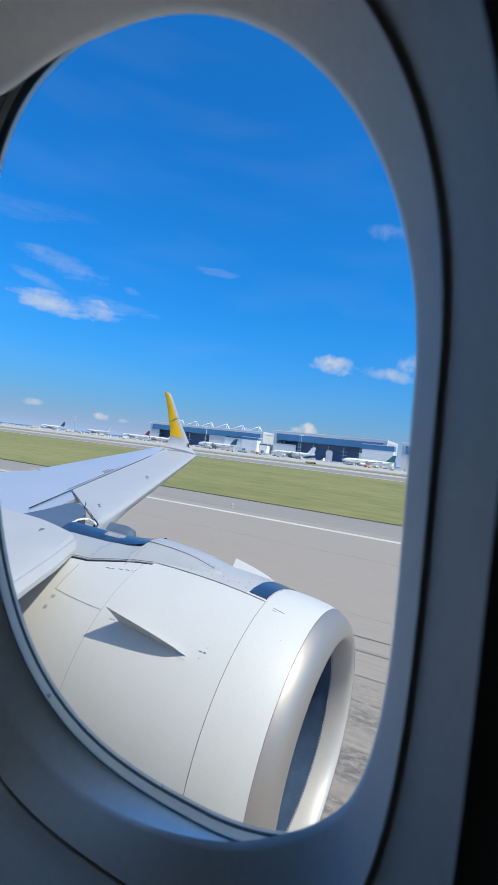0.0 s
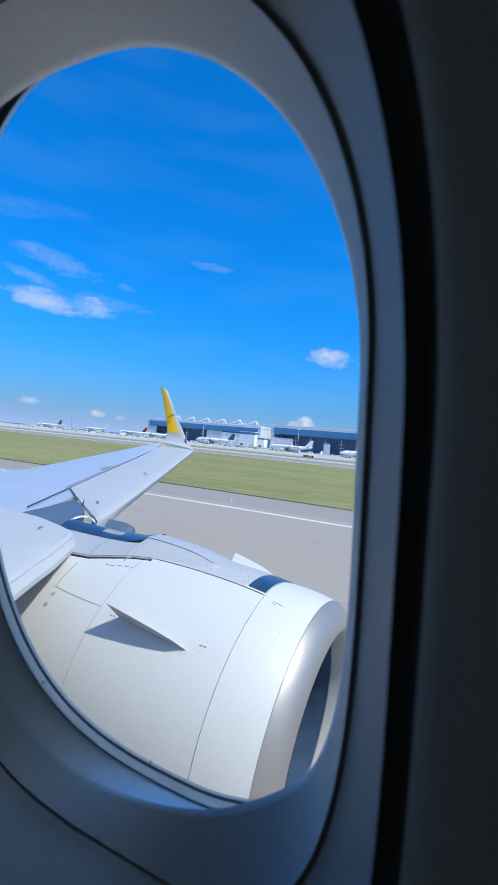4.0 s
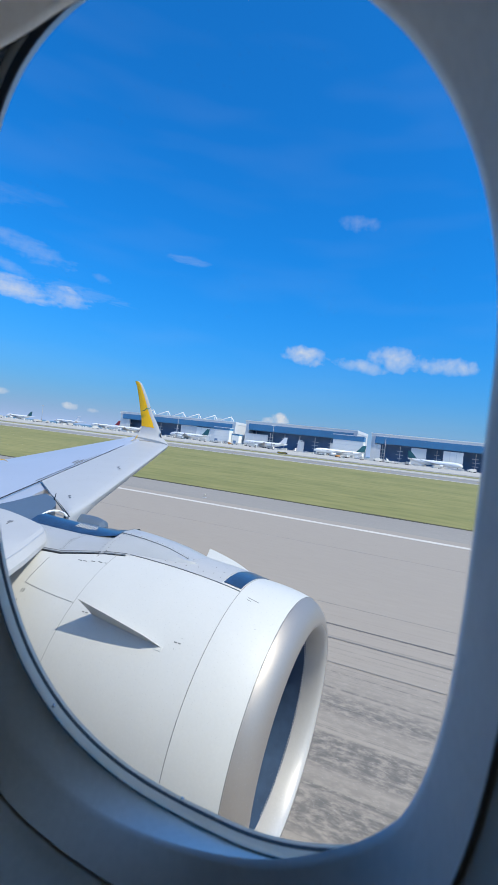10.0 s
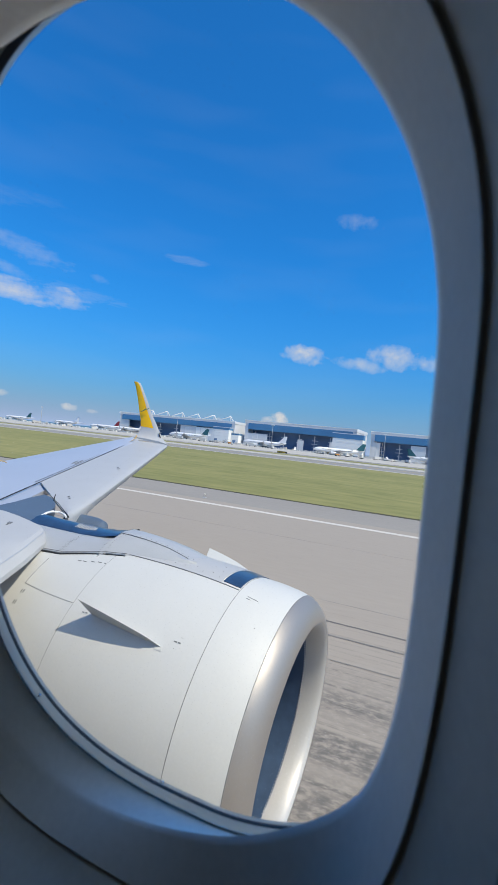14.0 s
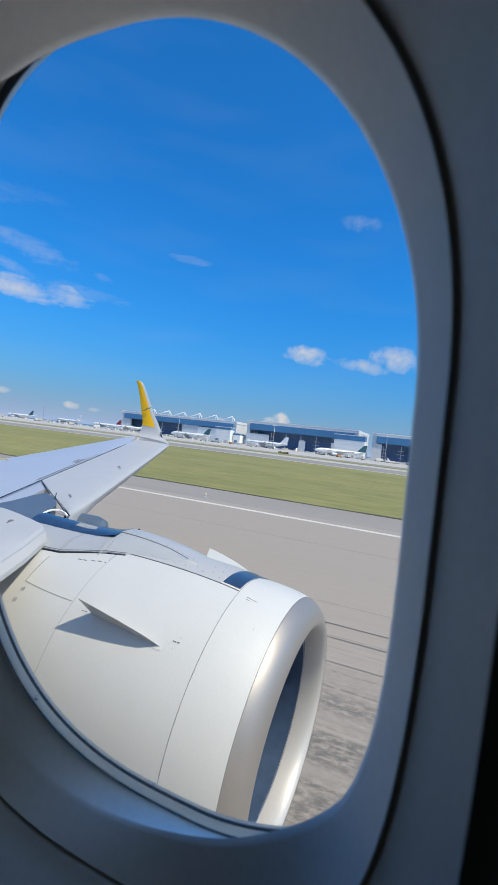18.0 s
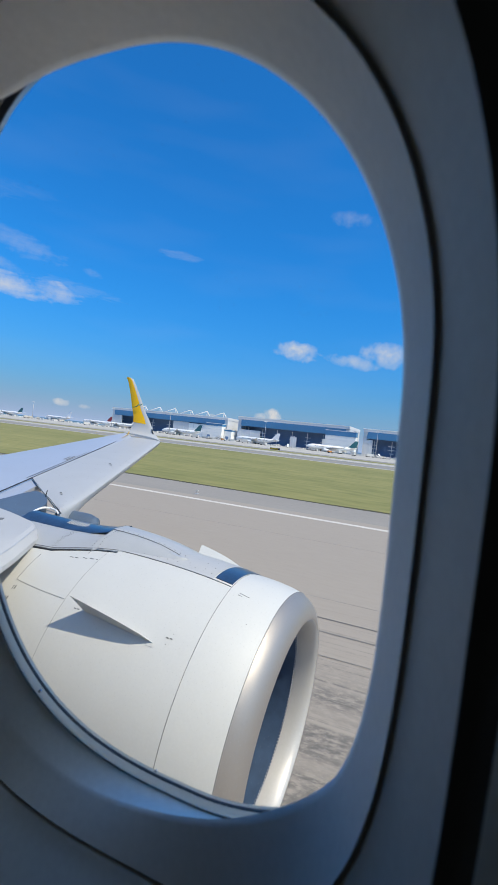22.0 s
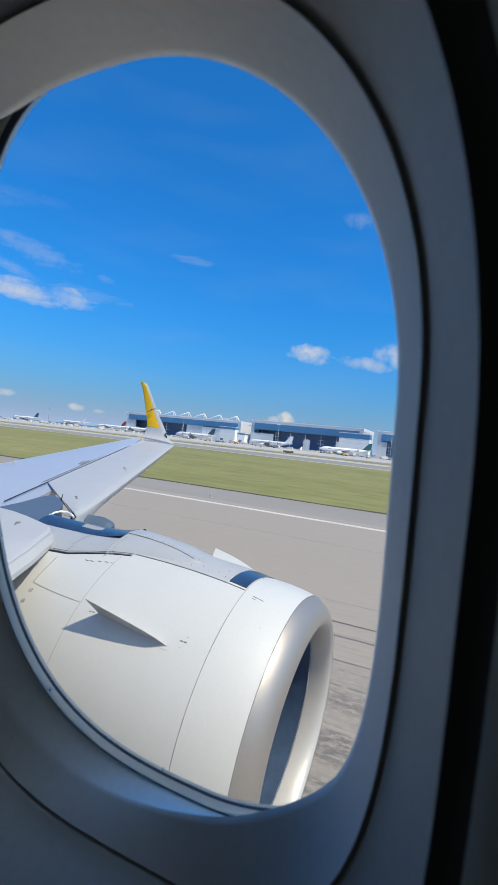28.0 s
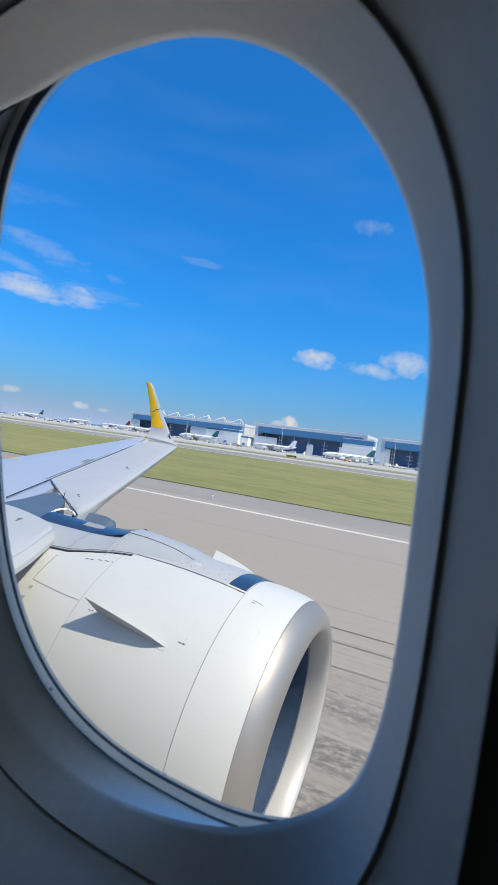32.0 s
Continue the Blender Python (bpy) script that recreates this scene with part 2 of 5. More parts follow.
tl.new(soft_mix.outputs[0], tn["Material Output"].inputs[0])
BEAD = mat("polished_bead", (0.92, 0.90, 0.86), 0.15, 1.0)
CABIN = mat("cabin_panel_dark", (0.16, 0.165, 0.18), 0.7, vary=0.05, scale=4)
ASPHALT = mat("runway_asphalt", (0.332, 0.289, 0.242), 0.9, vary=0.045, scale=0.06, fine_scale=5.0, stretch_by=(0.25, 1, 1), bump=0.004)
SHOULDER = mat("shoulder_asphalt", (0.285, 0.262, 0.232), 0.9, vary=0.10, scale=0.15, fine_scale=5.0, stretch_by=(0.25, 1, 1))
RUB = mat("tyre_rubber_on_asphalt", (0.20, 0.186, 0.17), 0.85, vary=0.30, scale=0.6, fine_scale=9.0, stretch_by=(0.05, 1, 1))
RUBDARK = mat("heavy_tyre_rubber", (0.135, 0.126, 0.118), 0.85, vary=0.35, scale=0.5, fine_scale=9.0, stretch_by=(0.05, 1, 1))
LINE = mat("white_road_paint", (0.60, 0.56, 0.50), 0.8, vary=0.10, scale=0.6, fine_scale=6)
YLINE = mat("yellow_road_paint", (0.55, 0.34, 0.05), 0.8, vary=0.15, scale=0.6, fine_scale=6)
RUNWAY = ASPHALT.copy()
RUNWAY.name = "runway_asphalt_with_rubber"
rn, rl = RUNWAY.node_tree.nodes, RUNWAY.node_tree.links
r_base = rn["Principled BSDF"].inputs["Base Color"]
r_from = r_base.links[0].from_socket
r_place = rn.new("ShaderNodeTexCoord").outputs["Object"]
r_axes = rn.new("ShaderNodeSeparateXYZ")
rl.new(r_place, r_axes.inputs[0])


def r_math(op, a, b=0.0):
    n = rn.new("ShaderNodeMath")
    n.operation, n.use_clamp = op, True
    for i, v in enumerate((a, b)):
        if isinstance(v, (int, float)):
            n.inputs[i].default_value = v
        else:
            rl.new(v, n.inputs[i])
    return n.outputs[0]


def r_range(value, a, b):
    n = rn.new("ShaderNodeMapRange")
    n.interpolation_type = "SMOOTHSTEP"
    n.inputs[1].default_value, n.inputs[2].default_value = a, b
    rl.new(value, n.inputs[0])
    return n.outputs[0]


def r_noise(scale, detail, rough=0.55):
    m = rn.new("ShaderNodeMapping")
    m.inputs[3].default_value = scale
    rl.new(r_place, m.inputs[0])
    n = rn.new("ShaderNodeTexNoise")
    n.inputs["Scale"].default_value, n.inputs["Detail"].default_value, n.inputs["Roughness"].default_value = 1.0, detail, rough
    rl.new(m.outputs[0], n.inputs["Vector"])
    return n.outputs[0]


r_band = r_math("MULTIPLY", r_range(r_axes.outputs["Y"], 3.6, 5.4), r_range(r_axes.outputs["Y"], 11.0, 7.6))
r_wide = r_math("MULTIPLY", r_range(r_axes.outputs["Y"], 3.0, 5.0), r_range(r_axes.outputs["Y"], 15.0, 10.0))
r_streak = r_range(r_noise((0.012, 1.1, 1.0), 3.0), 0.36, 0.62)
r_thin = r_range(r_noise((0.010, 5.5, 1.0), 4.0, 0.65), 0.50, 0.66)
r_grain = r_range(r_noise((5.0, 9.0, 1.0), 4.0, 0.7), 0.30, 0.62)


def r_bar(y, half_width, along):
    """One broad tyre track along the runway, frayed at its sides and worn in stretches."""
    n = rn.new("ShaderNodeMath")
    n.operation = "MULTIPLY_ADD"
    rl.new(r_noise((0.03, 4.0, 1.0), 3.0), n.inputs[0])
    n.inputs[1].default_value = half_width * 1.6
    rl.new(r_axes.outputs["Y"], n.inputs[2])
    d = rn.new("ShaderNodeMath")
    d.operation = "SUBTRACT"
    rl.new(n.outputs[0], d.inputs[0])
    d.inputs[1].default_value = y + half_width * 0.8
    a = rn.new("ShaderNodeMath")
    a.operation = "ABSOLUTE"
    rl.new(d.outputs[0], a.inputs[0])
    return r_math("MULTIPLY", r_range(a.outputs[0], half_width * 1.15, half_width * 0.6), r_range(r_noise((along, 0.5, 1.0), 2.0), 0.25, 0.5))


r_bars = r_math("ADD", r_math("ADD", r_bar(8.45, 0.16, 0.05), r_bar(7.35, 0.20, 0.04)), r_bar(6.0, 0.24, 0.06))
r_loose = r_math("ADD", r_math("MULTIPLY", r_band, r_streak), r_math("MULTIPLY", r_math("MULTIPLY", r_wide, r_thin), 0.6))
r_rubber = r_math("MULTIPLY", r_math("MULTIPLY", r_math("MAXIMUM", r_loose, r_bars), r_grain), 0.85)
r_mix = rn.new("ShaderNodeMix")
r_mix.data_type = "RGBA"
rl.new(r_rubber, r_mix.inputs[0])
rl.new(r_from, r_mix.inputs[6])
r_mix.inputs[7].default_value = (0.115, 0.108, 0.10, 1)
rl.new(r_mix.outputs[2], r_base)
TAXI = mat("taxiway_asphalt", (0.26, 0.25, 0.235), 0.9, vary=0.16, scale=0.03, fine_scale=1.0, stretch_by=(0.2, 1, 1))
CONCRETE = mat("pale_concrete", (0.46, 0.43, 0.38), 0.9, vary=0.12, scale=0.02, fine_scale=0.6, stretch_by=(0.3, 1, 1))
SAND = mat("sandy_ground", (0.42, 0.36, 0.28), 0.95, vary=0.15, scale=0.01, fine_scale=0.2)
GRASS = mat("mown_grass", (0.20, 0.215, 0.058), 0.95, vary=0.25, scale=0.05, fine_scale=0.6, stretch_by=(0.4, 1, 1), second=(0.30, 0.27, 0.095))
EDGE_DARK = mat("dark_edge", (0.07, 0.065, 0.035), 0.95, vary=0.3, scale=0.3, fine_scale=2.0)
SEA = mat("sea_water", (0.035, 0.13, 0.21), 0.35, vary=0.2, scale=0.004, fine_scale=0.05, stretch_by=(0.3, 1, 1))
HILL = mat("hazy_hill", (0.10, 0.22, 0.36), 1.0, vary=0.12, scale=0.004)
HBLUE = mat("hangar_blue_sheet", (0.055, 0.20, 0.38), 0.5, vary=0.10, scale=0.05)
HGREY = mat("hangar_grey_sheet", (0.62, 0.64, 0.66), 0.6, vary=0.06, scale=0.05)
HWHITE = mat("hangar_pale_door", (0.82, 0.82, 0.80), 0.6, vary=0.05, scale=0.08, spread=0.06)
HDARK = mat("hangar_inside", (0.12, 0.20, 0.34), 0.8, vary=0.2, scale=0.1)
JETWHITE = mat("jet_white", (0.78, 0.78, 0.78), 0.35, vary=0.02, scale=0.2)
JETGREY = mat("jet_grey", (0.45, 0.47, 0.50), 0.4, vary=0.05, scale=0.2)
TEAL = mat("tail_teal", (0.02, 0.10, 0.12), 0.4)
TAILRED = mat("tail_red", (0.25, 0.02, 0.03), 0.4)
GLASSY = mat("dark_glass", (0.02, 0.025, 0.03), 0.15)
TRUCK = mat("truck_paint", (0.60, 0.58, 0.54), 0.5, spread=0.25)
ORANGE = mat("orange_paint", (0.55, 0.24, 0.06), 0.5, spread=0.1)
POLE = mat("galvanised_pole", (0.42, 0.43, 0.44), 0.5, 0.5)
SIGNBLACK = mat("sign_black", (0.02, 0.02, 0.02), 0.5)
SIGNYELLOW = mat("sign_yellow", (0.80, 0.56, 0.03), 0.5)

PANE = bpy.data.materials.new("acrylic_pane")
PANE.use_nodes = True
pn, pl = PANE.node_tree.nodes, PANE.node_tree.links
pn.clear()
p_clear, p_gloss, p_mix = pn.new("ShaderNodeBsdfTransparent"), pn.new("ShaderNodeBsdfGlossy"), pn.new("ShaderNodeMixShader")
p_gloss.inputs["Roughness"].default_value = 0.02
p_mix.inputs[0].default_value = 0.0012
pl.new(p_clear.outputs[0], p_mix.inputs[1])
pl.new(p_gloss.outputs[0], p_mix.inputs[2])
pl.new(p_mix.outputs[0], pn.new("ShaderNodeOutputMaterial").inputs[0])


# ---------------------------------------------------------------- mesh helpers
def mesh(bm, name, material, smooth=True, crisp=38):
    me = bpy.data.meshes.new(name)
    bmesh.ops.recalc_face_normals(bm, faces=bm.faces)
    for e in bm.edges:
        e.smooth = len(e.link_faces) != 2 or e.calc_face_angle(0.0) < radians(crisp)
    bm.to_mesh(me)
    bm.free()
    for i in range(len(me.polygons)):
        me.polygons[i].use_smooth = smooth
    me.materials.append(material)
    return me


def thing(name, base, label, category, group="", kind=""):
    """An Empty at the thing's base; its parts are given in world places."""
    e = new(name)
    e.empty_display_size = 0.1
    e.location = base
    return tagged(e, label, category, group, kind)


def part(name, bm, material, parent, label="", smooth=True, crisp=38):
    ob = new(name, mesh(bm, name, material, smooth, crisp) if isinstance(bm, bmesh.types.BMesh) else bm)
    ob.parent = parent
    top = parent if parent.parent is None else parent.parent
    if parent.parent is None:
        ob.location = -Vector(top.location)
    if label:
        tagged(ob, label)
    return ob


def solo(name, bm, material, label, category, group="", kind="", smooth=True):
    return tagged(new(name, mesh(bm, name, material, smooth)), label, category, group, kind)


def loft(loops, closed=True, cap=False, bm=None):
    """Skin over a row of point loops of equal length."""
    bm = bm or bmesh.new()
    rows = [[bm.verts.new(p) for p in loop] for loop in loops]
    n = len(rows[0])
    for a, b in zip(rows, rows[1:]):
        for i in range(n if closed else n - 1):
            j = (i + 1) % n
            bm.faces.new((a[i], a[j], b[j], b[i]))
    if cap:
        bm.faces.new(rows[0])
        bm.faces.new(rows[-1][::-1])
    return bm


def box(x0, x1, y0, y1, z0, z1, bm=None):
    bm = bm or bmesh.new()
    v = [bm.verts.new(p) for p in ((x0, y0, z0), (x1, y0, z0), (x1, y1, z0), (x0, y1, z0), (x0, y0, z1), (x1, y0, z1), (x1, y1, z1), (x0, y1, z1))]
    for f in ((0, 3, 2, 1), (4, 5, 6, 7), (0, 1, 5, 4), (1, 2, 6, 5), (2, 3, 7, 6), (3, 0, 4, 7)):
        bm.faces.new([v[i] for i in f])
    return bm


def bevel_box(x0, x1, y0, y1, z0, z1, r):
    bm = box(x0, x1, y0, y1, z0, z1)
    bmesh.ops.bevel(bm, geom=bm.edges[:], offset=r, segments=2, affect="EDGES")
    return bm


def slab(outline, z0, z1, bm=None):
    """A prism over an outline of (x, y)."""
    bm = bm or bmesh.new()
    a = [bm.verts.new((x, y, z0)) for x, y in outline]
    b = [bm.verts.new((x, y, z1)) for x, y in outline]
    bm.faces.new(a[::-1])
    bm.faces.new(b)
    for i in range(len(a)):
        j = (i + 1) % len(a)
        bm.faces.new((a[i], a[j], b[j], b[i]))
    return bm


def tube(points, r, sides=8, bm=None):
    bm = bm or bmesh.new()
    pts = [Vector(p) for p in points]
    loops = []
    for i, p in enumerate(pts):
        d = (pts[min(i + 1, len(pts) - 1)] - pts[max(i - 1, 0)]).normalized()
        s = d.cross(Vector((0, 0, 1)) if abs(d.z) < 0.9 else Vector((1, 0, 0))).normalized()
        u = s.cross(d)
        rr = r[i] if isinstance(r, (list, tuple)) else r
        loops.append([p + (s * math.cos(a) + u * math.sin(a)) * rr for a in [2 * math.pi * k / sides for k in range(sides)]])
    return loft(loops, cap=True, bm=bm)


def mix_between(table, x):
    """Straight-line reading of a table of (x, value...)."""
    for a, b in zip(table, table[1:]):
        if (a[0] - x) * (b[0] - x) <= 0:
            t = 0 if a[0] == b[0] else (x - a[0]) / (b[0] - a[0])
            return [p + (q - p) * t for p, q in zip(a[1:], b[1:])]
    return list((table[0] if abs(x - table[0][0]) < abs(x - table[-1][0]) else table[-1])[1:])


# ---------------------------------------------------------------- cabin window
EYE = Vector((1.027, 0.0, 4.3587))


def window_loop(cx, right, left, cz, above, below, curve, y0, z0, grow=0.0, count=160):
    """A rounded window outline in the wall's leaning plane. curve: roundness of the corners upper right, upper left, lower left, lower right."""
    out = []
    for k in range(count):
        t = 2 * math.pi * k / count
        c, s = math.cos(t), math.sin(t)
        n = curve[(0 if c >= 0 else 1) if s >= 0 else (3 if c >= 0 else 2)]
        x = cx + ((right if c >= 0 else left) + grow) * math.copysign(abs(c) ** (2 / n), c)
        z = cz + ((above if s >= 0 else below) + grow) * math.copysign(abs(s) ** (2 / n), s)
        out.append(EYE + Vector((x, y0 - 0.2 * (z - z0), z)))
    return out


def pane_loop(grow, y0):
    return window_loop(-0.092, 0.119, 0.123, -0.0116, 0.155, 0.143, (3.0, 3.5, 2.77, 1.9), y0, -0.145, grow)


def rim_loop(grow, y0):
    return window_loop(-0.1118, 0.094, 0.104, 0.0185, 0.1031, 0.1514, (2.1, 2.6, 3.0, 4.7), y0, 0.03, grow)


def groove_loop(grow, y0):
    return window_loop(-0.100, 0.0914, 0.115, 0.016, 0.1037, 0.1713, (2.2, 2.6, 3.0, 3.83), y0, 0.02, grow)


def outer_loop(grow, y0, n=2.4):
    return window_loop(-0.100, 0.1039, 0.13, -0.0027, 0.1409, 0.1738, (n - 0.18, n + 0.4, n + 0.6, n + 2.1), y0, 0.03, grow)


def blend(a, b, t):
    return [p.lerp(q, t) for p, q in zip(a, b)]


window = thing("window_1", EYE + Vector((-0.1, 0.17, -0.15)), "oval cabin window with grey plastic surround and clear pane", "window", kind="structure")
pane_bm = bmesh.new()
pane_bm.faces.new([pane_bm.verts.new(p) for p in pane_loop(0.012, 0.1845)])
pane = part("pane", pane_bm, PANE, window, "clear acrylic pane", smooth=False)
pane.visible_shadow = False
part("lip", loft([pane_loop(0.0036, 0.1838), pane_loop(0.0042, 0.1826)]), TUBE, window, "thin bright rubber lip")
part("inner_gasket", loft([pane_loop(0.0042, 0.1826), pane_loop(0.0045, 0.1817), pane_loop(0.0051, 0.1815)]), RUBBER, window, "dark rubber gasket")
part("seal", loft([pane_loop(0.0051, 0.1815), pane_loop(0.0053, 0.1800), pane_loop(0.0059, 0.1789), pane_loop(0.0068, 0.1784), pane_loop(0.0077, 0.1787), pane_loop(0.0083, 0.1798), pane_loop(0.0085, 0.1808)]), TUBE, window, "rounded grey seal ring")
part("outer_gasket", loft([pane_loop(0.0085, 0.1808), pane_loop(0.0089, 0.1806), pane_loop(0.0092, 0.1788)]), GASKET, window, "dark groove of the seal")
# added beads: a bright speck, then a sun glint, on the seal
for spot, size in (((0.9147, 0.1801, 4.2056), 0.0008), ((0.8448, 0.1766, 4.2232), 0.0010)):
    bead = bmesh.new()
    bmesh.ops.create_uvsphere(bead, u_segments=10, v_segments=6, radius=size, matrix=Matrix.Translation(spot))
    part("speck_glint", bead, BEAD, window, "tiny added bead for the speck and sun glint on the seal")


def deepen(loop, far=0.28, close=0.04):
    """Lays the lower aft part of a loop further out, where the lining falls away."""
    out = []
    for k, p in enumerate(loop):
        w = (0.5 + 0.5 * math.cos(2 * math.pi * k / len(loop) - radians(215))) ** 2
        v = p - EYE
        out.append(EYE + Vector((v.x * (1 - close * w), v.y, v.z * (1 - close * w))) * (1 + far * w))
    return out


p_end, g_in = pane_loop(0.0092, 0.1788), deepen(groove_loop(-0.0007, 0.0990))
half = blend(p_end, g_in, 0.5)
r_end = []
for k, (p, q) in enumerate(zip(rim_loop(0.0, 0.125), half)):
    w = mix_between(((0, 0), (108, 0), (150, 1), (256, 1), (300, 0), (360, 0)), k * 360 / 160)[0]
    r_end.append(p.lerp(q, w * w * (3 - 2 * w)))
for _ in range(24):
    r_end = [(r_end[k - 1] + r_end[k] * 2 + r_end[(k + 1) % 160]) / 4 if 96 < k < 142 else r_end[k] for k in range(160)]
part("reveal", loft([p_end, blend(p_end, r_end, 0.25), blend(p_end, r_end, 0.5), blend(p_end, r_end, 0.75), blend(p_end, r_end, 0.93), r_end,
                     blend(r_end, g_in, 0.12), blend(r_end, g_in, 0.5), blend(r_end, g_in, 0.88), g_in]), REVEAL, window, "moulded grey reveal", crisp=170)
# shallow gap in dark gasket colour; part of its shade is in the colour
part("groove", loft([g_in, deepen(groove_loop(-0.0003, 0.0997)), deepen(groove_loop(0.0003, 0.1000)), deepen(groove_loop(0.0009, 0.0999)), deepen(groove_loop(0.004, 0.1010))]), GASKET, window, "shadow gap, partly darkened by its colour")
mouth = EYE + Vector((-0.1, 0.15, 0.0))
# dark strip laid over the reveal; the slot's shadow is in its colour
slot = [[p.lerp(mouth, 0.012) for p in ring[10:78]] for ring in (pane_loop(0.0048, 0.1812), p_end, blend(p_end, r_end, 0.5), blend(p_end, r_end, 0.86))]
part("shade_slot", loft(slot, closed=False), RUBBER, window, "dark strip standing in for the shadowed window shade slot")
b_in, o_in = deepen(groove_loop(0.0006, 0.0996)), deepen(outer_loop(-0.0012, 0.0735))
part("bezel", loft([b_in, deepen(groove_loop(0.0012, 0.0980)), blend(b_in, o_in, 0.09), blend(b_in, o_in, 0.33), blend(b_in, o_in, 0.66), o_in]), LINING, window, "grey plastic bezel", crisp=170)
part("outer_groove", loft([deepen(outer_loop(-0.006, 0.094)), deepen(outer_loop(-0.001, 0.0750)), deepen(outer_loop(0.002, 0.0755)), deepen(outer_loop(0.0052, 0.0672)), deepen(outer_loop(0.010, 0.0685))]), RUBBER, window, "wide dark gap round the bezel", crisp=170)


def big_loop(w, h, y0, n=12):
    return window_loop(-0.1, w, w, -0.008, h, h, (n, n, n, n), y0, 0.03)


HULL = Vector((0.0, -1.76, 3.96))


def hull_y(z, r):
    """The outboard side of the round hull at a height."""
    return HULL.y + math.sqrt(max(0.01, r * r - (z - HULL.z) ** 2))


def on_hull(loop, r):
    return [Vector((p.x, hull_y(p.z, r), p.z)) for p in loop]


wall = solo("wall_cabin", loft([deepen(outer_loop(0.0047, 0.0665)), deepen(outer_loop(0.008, 0.063)), deepen(outer_loop(0.03, 0.052, 3)), outer_loop(0.09, 0.044, 3.5), on_hull(big_loop(0.9, 0.5, 0.04), 1.80), on_hull(big_loop(2.3, 0.9, 0.04), 1.80)]), LINING, "grey curved cabin side lining", "wall", kind="structure")
skin = solo("wall_fuselage", loft([pane_loop(0.0132, 0.178), pane_loop(0.022, 0.188), pane_loop(0.030, 0.194), pane_loop(0.05, 0.200), on_hull(big_loop(0.45, 0.35, 0.2), 2.0), on_hull(big_loop(0.9, 0.5, 0.2), 2.0)]), WHITE, "white outer fuselage skin round the window", "wall", kind="structure")


def ring(x, r, a0=0.0, a1=360.0, n=72):
    full = a1 - a0 >= 360
    return [Vector((x, HULL.y + r * math.cos(radians(a0 + (a1 - a0) * k / n)), HULL.z + r * math.sin(radians(a0 + (a1 - a0) * k / n)))) for k in range(n if full else n + 1)]


a_low, a_high = math.degrees(math.asin((EYE.z - 0.498 - HULL.z) / 1.996)), math.degrees(math.asin((EYE.z + 0.482 - HULL.z) / 1.996))
x_aft, x_fore = EYE.x - 0.99, EYE.x + 0.79
hull = thing("fuselage", (0, HULL.y, 2.0), "white round airliner fuselage section beside the wing", "fuselage", kind="structure")
part("aft_shell", loft([ring(-9.0, 0.01), ring(-9.0, 1.996), ring(x_aft, 1.996)]), WHITE, hull, "white fuselage shell")
part("forward_shell", loft([ring(x_fore, 1.996), ring(4.2, 1.996), ring(4.2, 0.01)]), WHITE, hull, "white fuselage shell")
part("middle_shell", loft([ring(x_aft, 1.996, a_high, 360 + a_low, 90), ring(x_fore, 1.996, a_high, 360 + a_low, 90)], closed=False), WHITE, hull, "white fuselage shell")
for k in range(-18, 6):
    x = EYE.x - 0.1 + k * 0.533
    if abs(k) < 2:
        continue
    oval = [(0.115 * math.copysign(abs(math.cos(a)) ** 0.7, math.cos(a)), 0.165 * math.copysign(abs(math.sin(a)) ** 0.7, math.sin(a))) for a in [2 * math.pi * j / 20 for j in range(20)]]
    part("cabin_window", loft([[Vector((x + u * g, hull_y(EYE.z - 0.08 + v * g, 1.996 + d), EYE.z - 0.08 + v * g)) for u, v in oval] for g, d in ((1.0, -0.01), (1.0, 0.004), (0.9, 0.001), (0.02, 0.001))]), GLASSY, hull, "dark oval cabin window")
solo("floor_cabin", box(-1.5, 3.3, -3.3, -0.2, 3.02, 3.08), CABIN, "dark cabin floor", "floor", kind="structure", smooth=False)
solo("ceiling", box(-1.5, 3.3, -2.9, -0.62, 5.30, 5.36), CABIN, "dark cabin ceiling", "ceiling", kind="structure", smooth=False)
for nm, x, lab in (("wall_aft", -1.58, "dark cabin partition behind the seats"), ("wall_forward", 3.34, "dark cabin partition ahead of the seats")):
    solo(nm, loft([ring(x, 0.01), ring(x, 1.9), ring(x + 0.06, 1.9), ring(x + 0.06, 0.01)]), CABIN, lab, "wall", kind="structure", smooth=False)

# unseen opposite cabin wall; added lamps in its window row stand in for daylight
far_wall = thing("wall_far", (0.9, -3.6, 3.1), "unseen grey opposite cabin wall with fill lamps in its window openings", "wall", kind="structure")
part("lower_panel", loft([ring(x, r, 183, 209, 6) for x, r in ((-1.5, 1.88), (-1.5, 1.85), (3.3, 1.85), (3.3, 1.88))], closed=False), CABIN, far_wall)
part("upper_panel", loft([ring(x, r, 134, 166, 6) for x, r in ((-1.5, 1.88), (-1.5, 1.85), (3.3, 1.85), (3.3, 1.88))], closed=False), CABIN, far_wall)
for k in range(7):
    x0 = -1.5 + k * 0.76
    part("post", loft([ring(x, r, 166.1, 182.9, 4) for x, r in ((x0, 1.88), (x0, 1.85), (min(x0 + 0.5, 3.3), 1.85), (min(x0 + 0.5, 3.3), 1.88))], closed=False), CABIN, far_wall)
    if k < 6:
        # added fill lamp that brightens the lining round the near window
        lamp = new("far_window_fill", bpy.data.lights.new("far_window_fill", "AREA"))
        lamp.data.shape, lamp.data.size, lamp.data.size_y = "RECTANGLE", 0.25, 0.36
        lamp.data.energy, lamp.data.color = 0.34, (0.86, 0.97, 1.0)
        lamp.matrix_world = look((x0 + 0.63, -3.60, 4.13), (x0 + 0.63, 0.0, 4.13))

